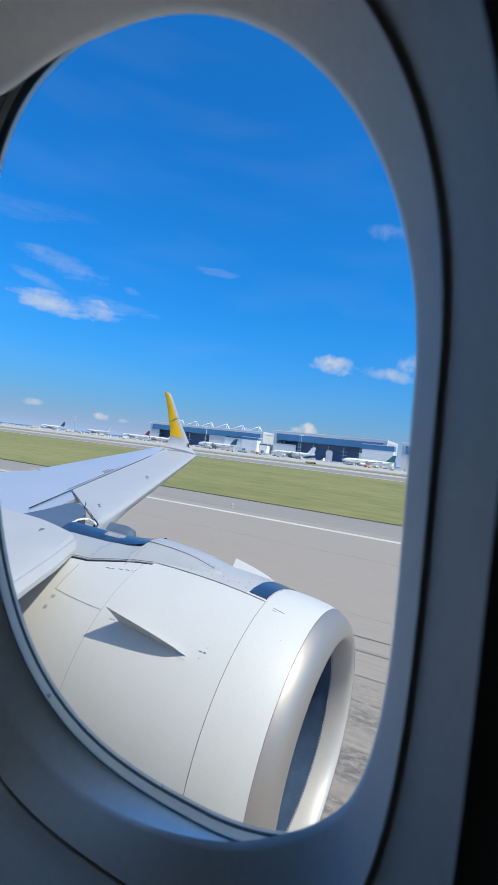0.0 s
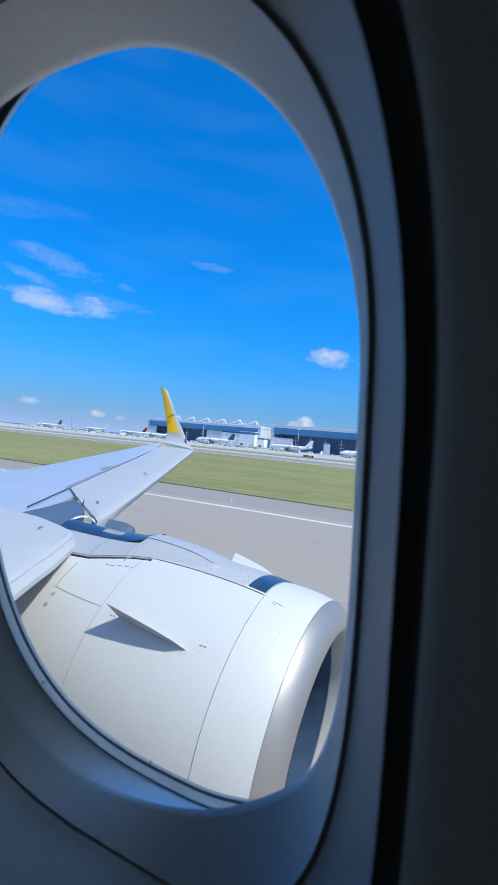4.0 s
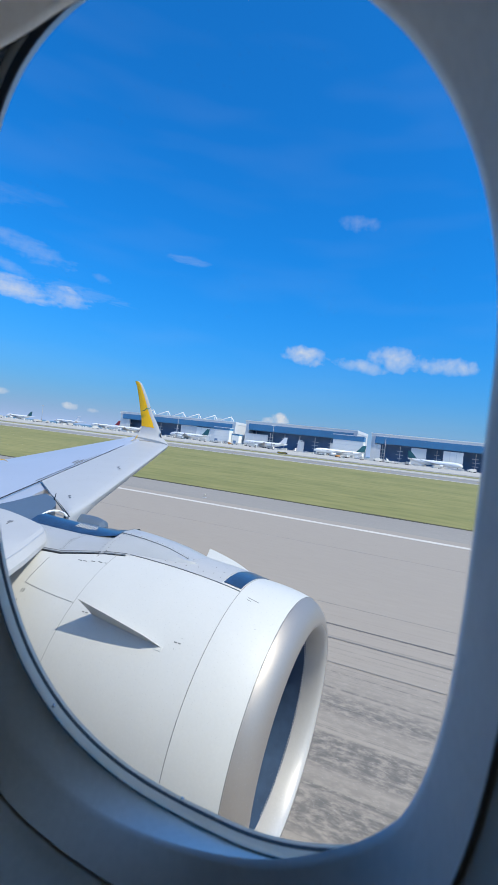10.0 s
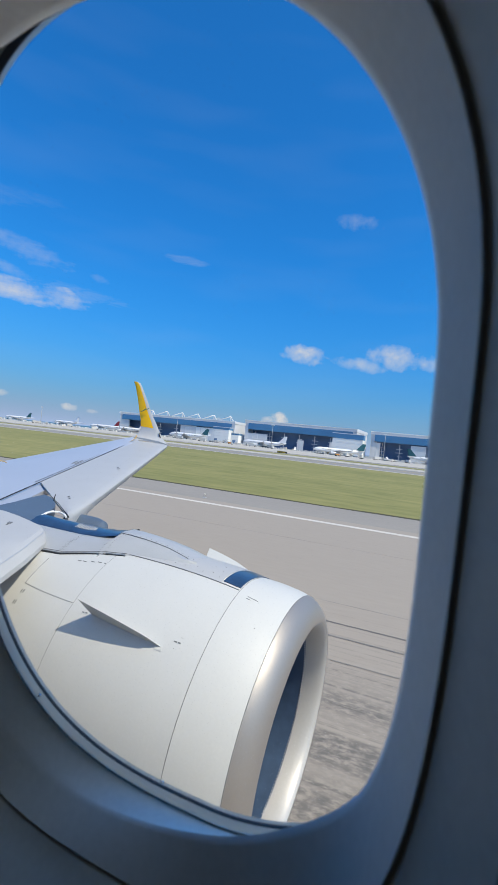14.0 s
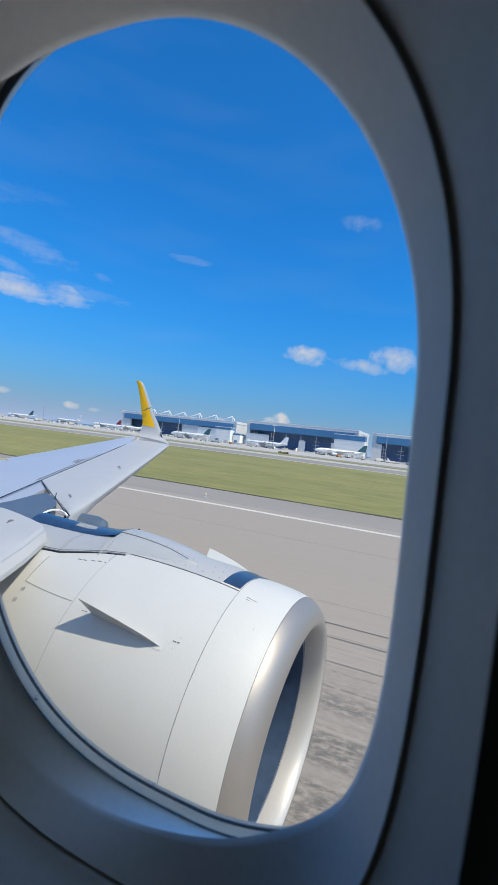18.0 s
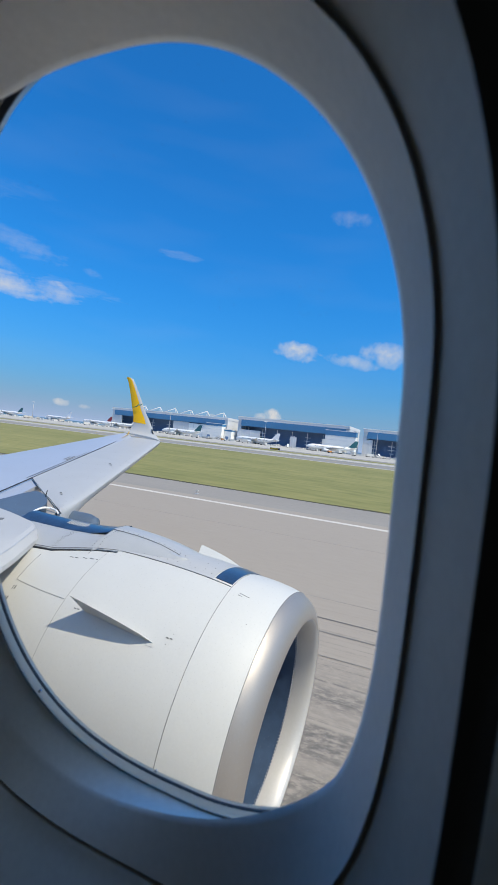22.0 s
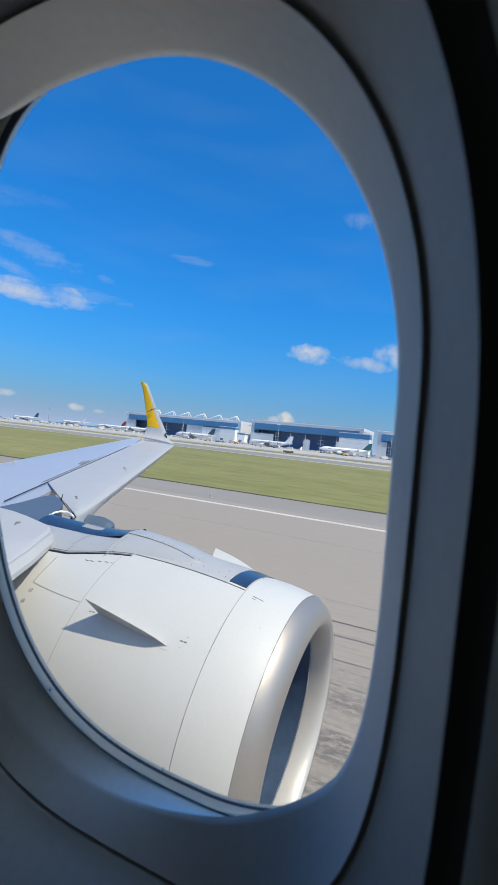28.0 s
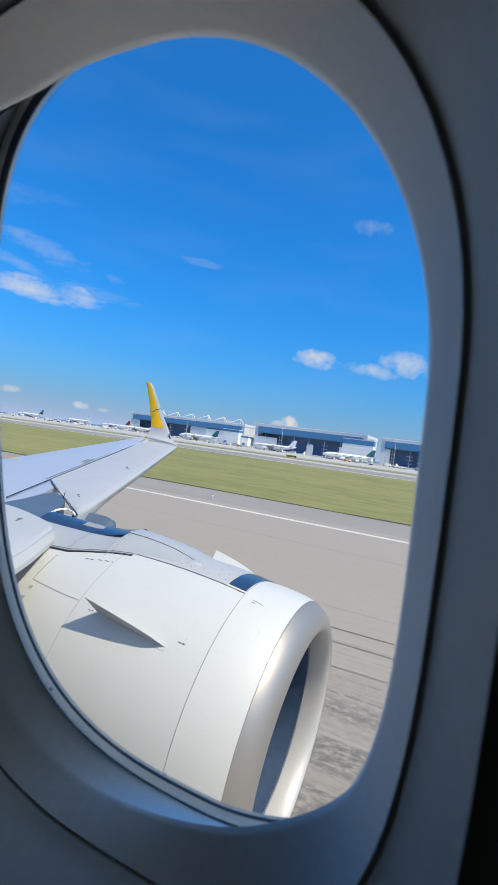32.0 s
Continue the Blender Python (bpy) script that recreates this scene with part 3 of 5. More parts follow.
# ---------------------------------------------------------------- jet engine
AX = Vector((1.0, 0.004, -0.058)).normalized()
HUB = Vector((0.0, 4.010, 1.902))
INB = (Vector((0, -1, 0)) - AX * AX.dot(Vector((0, -1, 0)))).normalized()
UPW = INB.cross(AX)
UPW = UPW if UPW.z > 0 else -UPW
COWL_PROFILE = [(-0.155, 1.168), (-0.25, 1.203), (-0.35, 1.232), (-0.45, 1.255), (-0.557, 1.273), (-0.75, 1.294), (-0.95, 1.306), (-1.2, 1.311), (-1.5, 1.305), (-1.773, 1.289), (-2.05, 1.264), (-2.4, 1.225), (-2.8, 1.165), (-3.2, 1.085), (-3.4, 1.04)]


def cowl_radius(a):
    """The profile, smoothed by a curve through its neighbours."""
    return sum(mix_between(COWL_PROFILE, a + d)[0] * w for d, w in ((-0.12, 0.1), (-0.06, 0.2), (0.0, 0.4), (0.06, 0.2), (0.12, 0.1))) if -3.2 < a < -0.3 else mix_between(COWL_PROFILE, a)[0]


def flat_top(a, degrees):
    """The crown and the outboard side lie lower than a true circle."""
    t = min(1, max(0, (degrees - 70) / 38)) * min(1, max(0, (340 - degrees) / 120))
    return 0.085 * t * t * (3 - 2 * t) * min(1, max(0.0, -a / 0.57))


def on_cowl(a, degrees, lift=0.0, r=None):
    """A place on the cowl: distance along the axis, angle from inboard upwards."""
    t = radians(degrees)
    rr = r if r is not None else cowl_radius(a)
    return HUB + AX * a + (INB * math.cos(t) + UPW * math.sin(t)) * (rr + lift - (flat_top(a, degrees % 360) if rr > 1.0 else 0.0))


def revolve(profile, a0=0.0, a1=360.0, steps=144):
    full = abs(a1 - a0) >= 360
    angles = [a0 + (a1 - a0) * k / steps for k in range(steps if full else steps + 1)]
    return loft([[on_cowl(a, d, r=r) for d in angles] for a, r in profile], closed=full)


def cowl_range(a0, a1, lift=0.0, steps=10):
    """Part of the outer profile."""
    rows = [(a0 + (a1 - a0) * k / steps) for k in range(steps + 1)]
    return [(a, cowl_radius(a) + lift) for a in rows]


def patch(a0, a1, d0, d1, lift, na=6, nd=6, r=None):
    """A thin plate on the cowl between two stations and two angles."""
    top = [[on_cowl(a0 + (a1 - a0) * i / na, d0 + (d1 - d0) * k / nd, lift) for k in range(nd + 1)] for i in range(na + 1)]
    bm = loft(top, closed=False)
    low = [[on_cowl(a0 + (a1 - a0) * i / na, d0 + (d1 - d0) * k / nd, -0.01) for k in range(nd + 1)] for i in (0, na)]
    loft([top[0], low[0]], closed=False, bm=bm)
    loft([top[-1], low[1]], closed=False, bm=bm)
    loft([[row[0] for row in top], [p + (HUB - p).normalized() * 0.02 for p in [row[0] for row in top]]], closed=False, bm=bm)
    loft([[row[-1] for row in top], [p + (HUB - p).normalized() * 0.02 for p in [row[-1] for row in top]]], closed=False, bm=bm)
    return bm


engine = thing("jet_engine", HUB + Vector((-1.5, 0, -1.3)), "white jet engine nacelle with polished metal inlet lip, under the wing", "engine")
LIP = [(-0.155, 1.150), (-0.155, 1.1675), (-0.135, 1.155), (-0.11, 1.138), (-0.085, 1.117), (-0.06, 1.092), (-0.038, 1.062), (-0.02, 1.030), (-0.008, 0.998), (-0.001, 0.972), (0.0, 0.957),
       (-0.002, 0.944)]
INNER_LIP = [(-0.002, 0.944), (-0.012, 0.928), (-0.035, 0.911), (-0.07, 0.898), (-0.12, 0.890), (-0.17, 0.886), (-0.205, 0.885)]
lip = part("inlet_lip", revolve(LIP, steps=192), CHROME, engine, "polished bare metal inlet lip")
# inner half takes the lightened metal in place of reflected light
part("inner_lip", revolve(INNER_LIP, steps=192), LIP_LIT, engine, "inner side of the inlet lip, lightened for reflected light")
part("inlet_duct", revolve([(-0.204, 0.886), (-0.206, 0.884), (-0.40, 0.890), (-0.60, 0.905), (-0.85, 0.925), (-1.05, 0.93)], steps=96), DUCT, engine, "dark blue acoustic duct")
part("fan_disc", revolve([(-1.05, 0.93), (-1.07, 0.60), (-1.06, 0.20), (-1.06, 0.001)], steps=48), DARK, engine, "dark space behind the fan")
part("spinner", revolve([(-0.55, 0.002), (-0.58, 0.06), (-0.68, 0.15), (-0.82, 0.23), (-0.98, 0.29)], steps=40), BLADE, engine, "conical fan spinner")
blade_bm = bmesh.new()
rows = []
for k in range(7):
    r = 0.26 + 0.66 * k / 6
    tw = radians(25 + 38 * k / 6)
    w = 0.13 + 0.05 * math.sin(k / 6 * math.pi)
    rows.append([Vector((-0.92 + math.cos(tw) * w * s, math.sin(tw) * w * s + 0.03 * k / 6, r)) for s in (-0.5, -0.2, 0.2, 0.5)])
loft(rows, closed=False, bm=blade_bm)
blade_me = mesh(blade_bm, "fan_blade", BLADE)
basis = Matrix((AX, INB, UPW)).transposed().to_4x4()
for k in range(20):
    b = part("fan_blade", blade_me, BLADE, engine)
    b.matrix_local = Matrix.Translation(HUB - engine.location) @ basis @ Matrix.Rotation(2 * math.pi * k / 20, 4, "X")
part("inlet_cowl", revolve(cowl_range(-0.1535, -0.5552), steps=144), COWL, engine, "white inlet cowl ring")
part("fan_cowl", revolve(cowl_range(-0.5588, -1.7715), steps=144), COWL, engine, "white fan cowl")
reverser = part("reverser_cowl", revolve(cowl_range(-1.7745, -3.4), steps=144), COWL, engine, "white thrust reverser cowl")
part("nozzle", revolve([(-3.38, 1.035), (-3.2, 0.98), (-2.9, 0.94)], steps=72), DUCT, engine, "dark fan nozzle")
part("exhaust_cone", revolve([(-3.0, 0.72), (-3.6, 0.66), (-4.3, 0.48), (-4.35, 0.40)], steps=48), STEEL, engine, "bare metal core exhaust")
for nm, a in (("front_seam", -0.557), ("rear_seam", -1.773)):
    part(nm, revolve([(a + 0.006, cowl_radius(a) - 0.004), (a - 0.006, cowl_radius(a) - 0.004)], steps=144), SEAM, engine, "dark panel joint")
# rows of rivets: behind the lip and inside the inlet
rivet = bmesh.new()
bmesh.ops.create_uvsphere(rivet, u_segments=6, v_segments=4, radius=0.0030)
rivet_me = mesh(rivet, "rivet", RIVET)
rivet_py = bmesh.new()
bmesh.ops.create_uvsphere(rivet_py, u_segments=6, v_segments=4, radius=0.0042)
rivet_py_me = mesh(rivet_py, "rivet", SEAM)
rivet_in = bmesh.new()
bmesh.ops.create_uvsphere(rivet_in, u_segments=6, v_segments=4, radius=0.0058)
lip_seam = revolve([(-0.1525, 1.1672), (-0.1545, 1.1697), (-0.1565, 1.1686)], steps=192)
rivet_in_me = mesh(rivet_in, "rivet", WHITE)
part("lip_seam", lip_seam, SEAM, engine, "thin dark joint behind the lip")
for k in range(165):
    d = -70 + k * 1.0
    o = part("rivet", rivet_me, RIVET, lip)
    o.location = on_cowl(-0.150, d, r=1.1645)
for k in range(90):
    d = 92 + k * 1.9
    o = part("rivet", rivet_in_me, WHITE, lip)
    o.location = on_cowl(-0.213, d, r=0.8815)
# grey fairing along the top and the blue panels
part("top_fairing", patch(-0.735, -1.80, 72.3, 108, 0.005, 12, 12), PALE, engine, "pale grey fairing along the crown")
part("blue_panel", patch(-0.566, -0.725, 73.6, 106, 0.006, 4, 14), BLUE, engine, "glossy blue panel")
part("fairing_seam", patch(-0.565, -1.77, 72.0, 72.25, 0.006, 12, 1), SEAM, engine, "dark joint beside the fairing")
part("rear_hatch_seam", loft([[on_cowl(-1.78 - 0.61 * k / 12, 44.3 + 1.7 * (k / 12) ** 2.2 + e, 0.0015) for e in (-0.09, 0.09)] for k in range(13)], closed=False), SEAM, engine, "dark edge of a hatch")
part("hatch_edge", patch(-2.389, -2.393, 46.0, 60, 0.0015, 1, 12), SEAM, engine, "dark edge of a hatch")


def fin(name, a0, d0, a1, d1, tall, overhang, thick, label, bow=1.0):
    """A thin triangular plate standing on the cowl, tallest at its rear edge."""
    bm = bmesh.new()
    n = 8
    loops = []
    for k in range(n + 1):
        t = k / n
        a, d = a0 + (a1 - a0) * t, d0 + (d1 - d0) * t
        root = on_cowl(a, d, -0.012)
        out = (on_cowl(a, d, 1.0) - on_cowl(a, d, 0.0)).normalized()
        side = AX.cross(out).normalized()
        top = root + out * (0.012 + tall * t ** bow) - AX * overhang * t
        w = thick * (0.35 + 0.65 * math.sin(min(t * 1.2, 1) * math.pi * 0.5))
        loops.append([root + side * w, top + side * w * 0.35, top - side * w * 0.35, root - side * w])
    loft(loops, cap=True, bm=bm)
    return part(name, bm, COWL, engine, label)


fin("strake", -0.865, 40.9, -1.535, 43.0, 0.235, 0.03, 0.010, "thin white vortex strake", bow=0.46)
fin("strake", -0.865, 134.6, -1.535, 133.2, 0.27, 0.03, 0.010, "thin white vortex strake", bow=0.42)
part("strake_foot", patch(-0.855, -0.915, 39.6, 41.3, 0.003, 3, 3), COWL, engine, "small metal foot plate")
for a0, a1, d0, d1 in ((-0.742, -0.762, 43.9, 44.3), (-0.772, -0.795, 43.8, 44.2), (-1.588, -1.61, 42.4, 42.75), (-1.62, -1.642, 42.3, 42.65), (-2.335, -2.345, 42.0, 43.6), (-2.36, -2.368, 41.8, 43.4),
                       (-2.34, -2.35, 37.2, 38.9), (-2.362, -2.372, 37.0, 38.7), (-1.98, -2.02, 62.2, 62.55), (-2.035, -2.075, 62.0, 62.35), (-1.90, -1.94, 63.0, 63.35), (-1.83, -1.87, 63.5, 63.85), (-1.785, -1.80, 63.7, 64.0),
                       (-0.44, -0.475, 69.75, 69.95), (-0.385, -0.475, 70.9, 71.15), (-0.300, -0.305, 59.3, 59.55), (-0.748, -0.753, 45.7, 45.9), (-0.772, -0.777, 41.8, 42.0),
                       (-0.30, -0.335, 3.75, 4.05), (-0.37, -0.41, 4.2, 4.9), (-0.435, -0.47, 4.6, 4.9), (-0.375, -0.42, 1.4, 1.9)):
    part("marking", patch(a0, a1, d0, d1, 0.002, 1, 2), SEAM, engine, "small dark stencil mark")

# ---------------------------------------------------------------- pylon
pylon = thing("engine_pylon", (-2.0, 4.01, 3.0), "grey engine pylon with blue top panels between nacelle and wing", "pylon")
PY = 4.010


def crown(x, base, z_base, ridge, z_ridge, z_mid, n=9):
    """One cross-section of the pylon: sloping side, rounded top."""
    pts = [Vector((x, PY - base, z_base - 0.22)), Vector((x, PY - base, z_base)), Vector((x, PY - (base + ridge) / 2 - 0.012, (z_base + z_ridge) / 2 + 0.034))]
    for k in range(n):
        t = math.pi * k / (n - 1)
        off = -ridge * math.cos(t)
        pts.append(Vector((x, PY + off, z_ridge + (z_mid - z_ridge) * max(0.0, math.sin(t)) ** 0.8 - 0.28 * max(0.0, off))))
    pts += [Vector((x, PY + base, z_base - 0.1)), Vector((x, PY + base, z_base - 0.22))]
    return pts


FRONT = [(-0.99, 0.27, 3.205, 0.20, 3.222, 3.222), (-1.03, 0.31, 3.21, 0.21, 3.236, 3.236), (-1.1, 0.345, 3.212, 0.205, 3.25, 3.254), (-1.2, 0.375, 3.212, 0.195, 3.274, 3.282), (-1.32, 0.40, 3.21, 0.19, 3.302, 3.312), (-1.45, 0.420, 3.205, 0.19, 3.322, 3.332), (-1.6, 0.452, 3.193, 0.19, 3.338, 3.35), (-1.75, 0.482, 3.178, 0.19, 3.347, 3.362), (-1.87, 0.53, 3.165, 0.19, 3.35, 3.365)]
part("front_fairing", loft([crown(*r) for r in FRONT], cap=True), PYLON, pylon, "rounded grey fairing with rivet rows")
SIDE = [(-1.865, 0.53, 3.163, 0.205, 3.30, 3.31), (-2.1, 0.568, 3.135, 0.218, 3.274, 3.28), (-2.35, 0.59, 3.11, 0.225, 3.262, 3.266), (-2.6, 0.585, 3.08, 0.23, 3.262, 3.266), (-2.9, 0.53, 3.05, 0.23, 3.266, 3.27), (-3.3, 0.48, 3.0, 0.23, 3.22, 3.225), (-4.2, 0.4, 2.9, 0.22, 3.05, 3.06)]
part("side_panel", loft([crown(*r) for r in SIDE], cap=True), PYLON, pylon, "grey riveted pylon side")
blue = []
for x, zr, zm in ((-1.885, 3.335, 3.347), (-1.94, 3.322, 3.338), (-2.05, 3.298, 3.322), (-2.15, 3.282, 3.312), (-2.35, 3.272, 3.306), (-2.6, 3.272, 3.312), (-2.8, 3.273, 3.322), (-3.05, 3.278, 3.335)):
    blue.append([Vector((x, PY - 0.222, zr - 0.008)), Vector((x, PY - 0.205, zr + 0.004)), Vector((x, PY - 0.12, zr + (zm - zr) * 0.8)), Vector((x, PY - 0.02, zm)), Vector((x, PY + 0.12, zr + 0.012)), Vector((x, PY + 0.22, zr - 0.10))])
part("top_panel", loft(blue, closed=False), BLUE, pylon, "glossy dark blue top panel")
SEAM_LINE = [(-1.69, 70.4), (-1.89, 68.8), (-2.11, 66.1), (-2.33, 63.4), (-2.60, 63.4), (-2.8, 64.0)]
part("lower_seam", tube([on_cowl(a, d, 0.004) for a, d in SEAM_LINE], [0.003, 0.004, 0.006, 0.008, 0.010, 0.010]), DARK, pylon, "dark lower joint")
part("seam_ledge", tube([on_cowl(a, d + 0.7, 0.008) for a, d in SEAM_LINE], 0.005), PYLON, pylon, "pale ledge above the lower joint")
part("upper_seam", tube([on_cowl(a, d + 1.2, 0.013) for a, d in SEAM_LINE], 0.003), SEAM, pylon, "dark joint above the ledge")
part("front_seam", tube([(-1.865, PY - 0.533, 3.168), (-1.866, PY - 0.375, 3.272), (-1.867, PY - 0.192, 3.351), (-1.868, PY - 0.1, 3.362), (-1.868, PY, 3.366)], 0.0028), SEAM, pylon, "dark joint with rivets")
part("edge_seam", tube([(x, PY - r - 0.002, z + 0.004) for x, b, zb, r, z, m in FRONT[2:]], 0.003), SEAM, pylon, "dark joint with rivets")
for k in range(9):
    o = part("vent_slat", box(-0.0045, 0.0045, -0.034, 0.034, 0, 0.009), PALE, pylon, smooth=False)
    o.matrix_local = Matrix.Translation(Vector((-2.27 - k * 0.028, PY - 0.10, 3.302 + 0.0006 * k)) - pylon.location) @ Matrix.Rotation(radians(24), 4, "X") @ Matrix.Rotation(radians(-12), 4, "Z")
rivet_spots = []
for x, b, zb, r, z, m in FRONT[2:]:
    rivet_spots.append((x, PY - r - 0.02, z - 0.008))


def on_side(table, x, t):
    """A spot on the pylon's sloping side, t from its foot to its upper edge."""
    base, z_base, ridge, z_ridge = mix_between(table, x)[:4]
    foot, mid, top_edge = Vector((x, PY - base, z_base)), Vector((x, PY - (base + ridge) / 2 - 0.012, (z_base + z_ridge) / 2 + 0.034)), Vector((x, PY - ridge, z_ridge))
    return foot.lerp(mid, t * 2) if t < 0.5 else mid.lerp(top_edge, t * 2 - 1)


for k in range(11):
    t = 0.06 + 0.088 * k
    for table, x in ((FRONT, -1.83), (SIDE, -1.90), (SIDE, -2.27), (SIDE, -2.31)):
        rivet_spots.append(tuple(on_side(table, x, t)))
part("side_joint", tube([on_side(SIDE, -2.29, 0.04 + 0.092 * k) for k in range(11)], 0.0018), SEAM, pylon, "thin dark panel joint")
for k in range(16):
    rivet_spots.append(tuple(on_side(SIDE, -1.92 - 0.055 * k, 0.08)))
for k in range(15):
    x = -1.93 - k * 0.06
    row = mix_between(SIDE, x)
    rivet_spots.append((x, PY - row[2] - 0.03, row[3] - 0.012))
for k in range(12):
    x = -1.1 - k * 0.06
    row = mix_between(FRONT, x)
    rivet_spots.append((x, PY - row[0] + 0.02, row[1] + 0.022))
for k in range(14):
    x = -1.06 - k * 0.06
    row = mix_between(FRONT, x)
    rivet_spots.append((x, PY - row[2] + 0.03, row[3] + 0.007))
    rivet_spots.append((x - 0.02, PY - row[2] - 0.022, row[3] - 0.008))
for a, d in ((-0.78, 75), (-0.86, 76.5), (-0.94, 74.8), (-1.02, 77), (-0.80, 80), (-0.90, 82), (-1.12, 75.2), (-1.22, 74.8), (-0.84, 86), (-1.32, 74.3), (-1.45, 74.0)):
    rivet_spots.append(tuple(on_cowl(a, d, 0.006)))
for p in rivet_spots:
    o = part("rivet", rivet_py_me, SEAM, pylon)
    o.location = Vector(p) - pylon.location
part("flap_track_fairing", loft([[Vector((x, 5.0 + w * math.cos(a), z + h * math.sin(a))) for a in [2 * math.pi * k / 14 for k in range(14)]] for x, w, h, z in ((-3.02, 0.01, 0.01, 3.06), (-3.06, 0.10, 0.09, 3.05), (-3.2, 0.17, 0.13, 3.04), (-3.6, 0.2, 0.16, 3.01))]), SLATE, pylon, "dark slate fairing on the far side")

# ---------------------------------------------------------------- wing
def wing_z(y):
    return 3.93 + 0.0638 * (y - 15.48)


def lead(y):
    return -3.15 - (y - 4.46) * 0.53


def gap_line(y):
    return -4.41 - (y - 4.49) * 0.552


def trail(y):
    return (-7.85, wing_z(y)) if y < 7.21 else (-7.85 - (y - 7.21) * 0.3386, 3.40 + (y - 7.21) * 0.087)


wing = thing("aircraft_wing", (-5.0, 5.0, 2.6), "grey swept airliner wing with slats and upturned yellow wingtip", "wing")
box_rows = []
for y in (-0.25, 0.6, 2.0, 3.5, 4.6, 6.0, 7.21, 9.0, 11.0, 13.0, 14.5, 15.48):
    g, (tx, tz), z = gap_line(y) + 0.25, trail(y), wing_z(y)
    if y < 4.5:
        g = -2.9 - (y - 2.65) * 0.55
    t = 0.34 - 0.016 * y
    row = []
    for k in range(9):
        s = k / 8
        row.append(Vector((g + (tx - g) * s, y, z - 0.03 + (tz - z) * s + 0.035 * math.sin(math.pi * s))))
    for k in range(9):
        s = 1 - k / 8
        row.append(Vector((g + (tx - g) * s, y, z - 0.045 + (tz - z) * s - t * math.sin(math.pi * min(1, 0.08 + 0.92 * s)) ** 0.6 - 0.0)))
    box_rows.append(row)
part("upper_skin", loft(box_rows, cap=True), GREY, wing, "grey wing skin")


def slat(name, outline_rows, label, prof=None):
    """A slat from rows of (y, nose x, rear x, lift): rounded nose, thin rear edge."""
    loops = []
    for y, nose, rear, z, deep in outline_rows:
        c = nose - rear
        section = prof or [(0.0, 0.004), (0.25, 0.016), (0.5, 0.020), (0.75, 0.012), (0.90, -0.004), (0.96, -0.018), (0.99, -0.035), (1.0, -0.055), (0.985, -0.12), (0.93, -0.5 * deep - 0.09), (0.80, -0.75 * deep - 0.10), (0.6, -0.75 * deep - 0.06), (0.3, -0.06), (0.0, -0.02)]
        loops.append([Vector((rear + c * s, y, z + h)) for s, h in section])
    return part(name, loft(loops, cap=True), PALE, wing, label, crisp=24)


rows = []
for k in range(30):
    y = 4.42 + 0.2 * k if k < 8 else 5.985 + (15.48 - 5.985) * (k - 8) / 21
    rear = gap_line(y)
    nose = lead(y)
    if y < 5.985:
        rear = -3.08 - 1.36 * (y - 4.40)
    rows.append((y, nose, rear, wing_z(y) + 0.012, 0.24))
slat("outboard_slat", rows, "pale grey extended slat")
rows = []
for y, c in ((-0.15, -0.64), (0.9, -1.20), (2.0, -1.785), (2.67, -2.14), (3.07, -2.34), (3.4, -2.53), (3.55, -2.615), (3.64, -2.70), (3.70, -2.80), (3.76, -2.98), (3.83, -3.22), (3.89, -3.48), (3.91, -3.70)):
    z, rear = wing_z(y) + 0.115, min(-3.9, c - 1.55)
    rows.append([Vector((rear, y, z - 0.03)), Vector(((rear + c) / 2, y, z + 0.006)), Vector((c - 0.25, y, z + 0.004)), Vector((c - 0.03, y, z - 0.002)), Vector((c + 0.012, y, z - 0.016)), Vector((c + 0.045, y, z - 0.06)),
                 Vector((c + 0.07, y, z - 0.10)), Vector((c + 0.07, y, z - 0.145)), Vector((c + 0.045, y, z - 0.17)), Vector((c - 0.1, y, z - 0.20)), Vector((c - 0.5, y, z - 0.19)), Vector((rear, y, z - 0.08))])
part("inboard_slat", loft(rows, cap=True), PALE, wing, "pale grey extended slat with rounded end", crisp=19)
part("slat_edge_strip", tube([(c + 0.02, y, wing_z(y) + 0.115 - 0.020) for y, c in ((0.9, -1.20), (2.0, -1.785), (2.67, -2.14), (3.07, -2.34), (3.4, -2.53), (3.55, -2.615))], 0.0035), GREY, wing, "thin edge strip along the slat nose")
part("slat_gap", tube([(gap_line(y) - 0.012, y, wing_z(y) + 0.010 + 0.0022 * (y - 4.5)) for y in (4.5, 6.5, 8.5, 10.5, 12.5, 14.5, 15.4)], 0.009), DARK, wing, "dark gap behind the slat")
part("skin_joint", tube([(gap_line(y) - 0.13, y, wing_z(y) - 0.004 + 0.0022 * (y - 4.5)) for y in (6.0, 7.0, 9.0, 11.0, 13.0, 15.0)], 0.005), SEAM, wing, "thin dark skin joint")
ROOT = [(-4.0, 4.05, 3.262), (-4.058, 4.444, 3.286), (-4.161, 4.80, 3.309), (-4.20, 5.086, 3.327), (-4.0, 5.0, 3.321), (-3.82, 4.88, 3.314), (-3.63, 4.73, 3.304), (-3.50, 4.58, 3.296), (-3.43, 4.49, 3.289), (-3.31, 4.25, 3.273), (-3.137, 3.90, 3.251), (-3.3, 3.6, 3.22)]
root_bm = bmesh.new()
top = [root_bm.verts.new(p) for p in ROOT]
low = [root_bm.verts.new((x, y, z - 0.16)) for x, y, z in ROOT]
root_bm.faces.new(top)
for k in range(len(ROOT)):
    root_bm.faces.new((top[k], top[k - 1], low[k - 1], low[k]))
part("blue_root_panel", root_bm, SLATE, wing, "slate blue panel above the pylon")
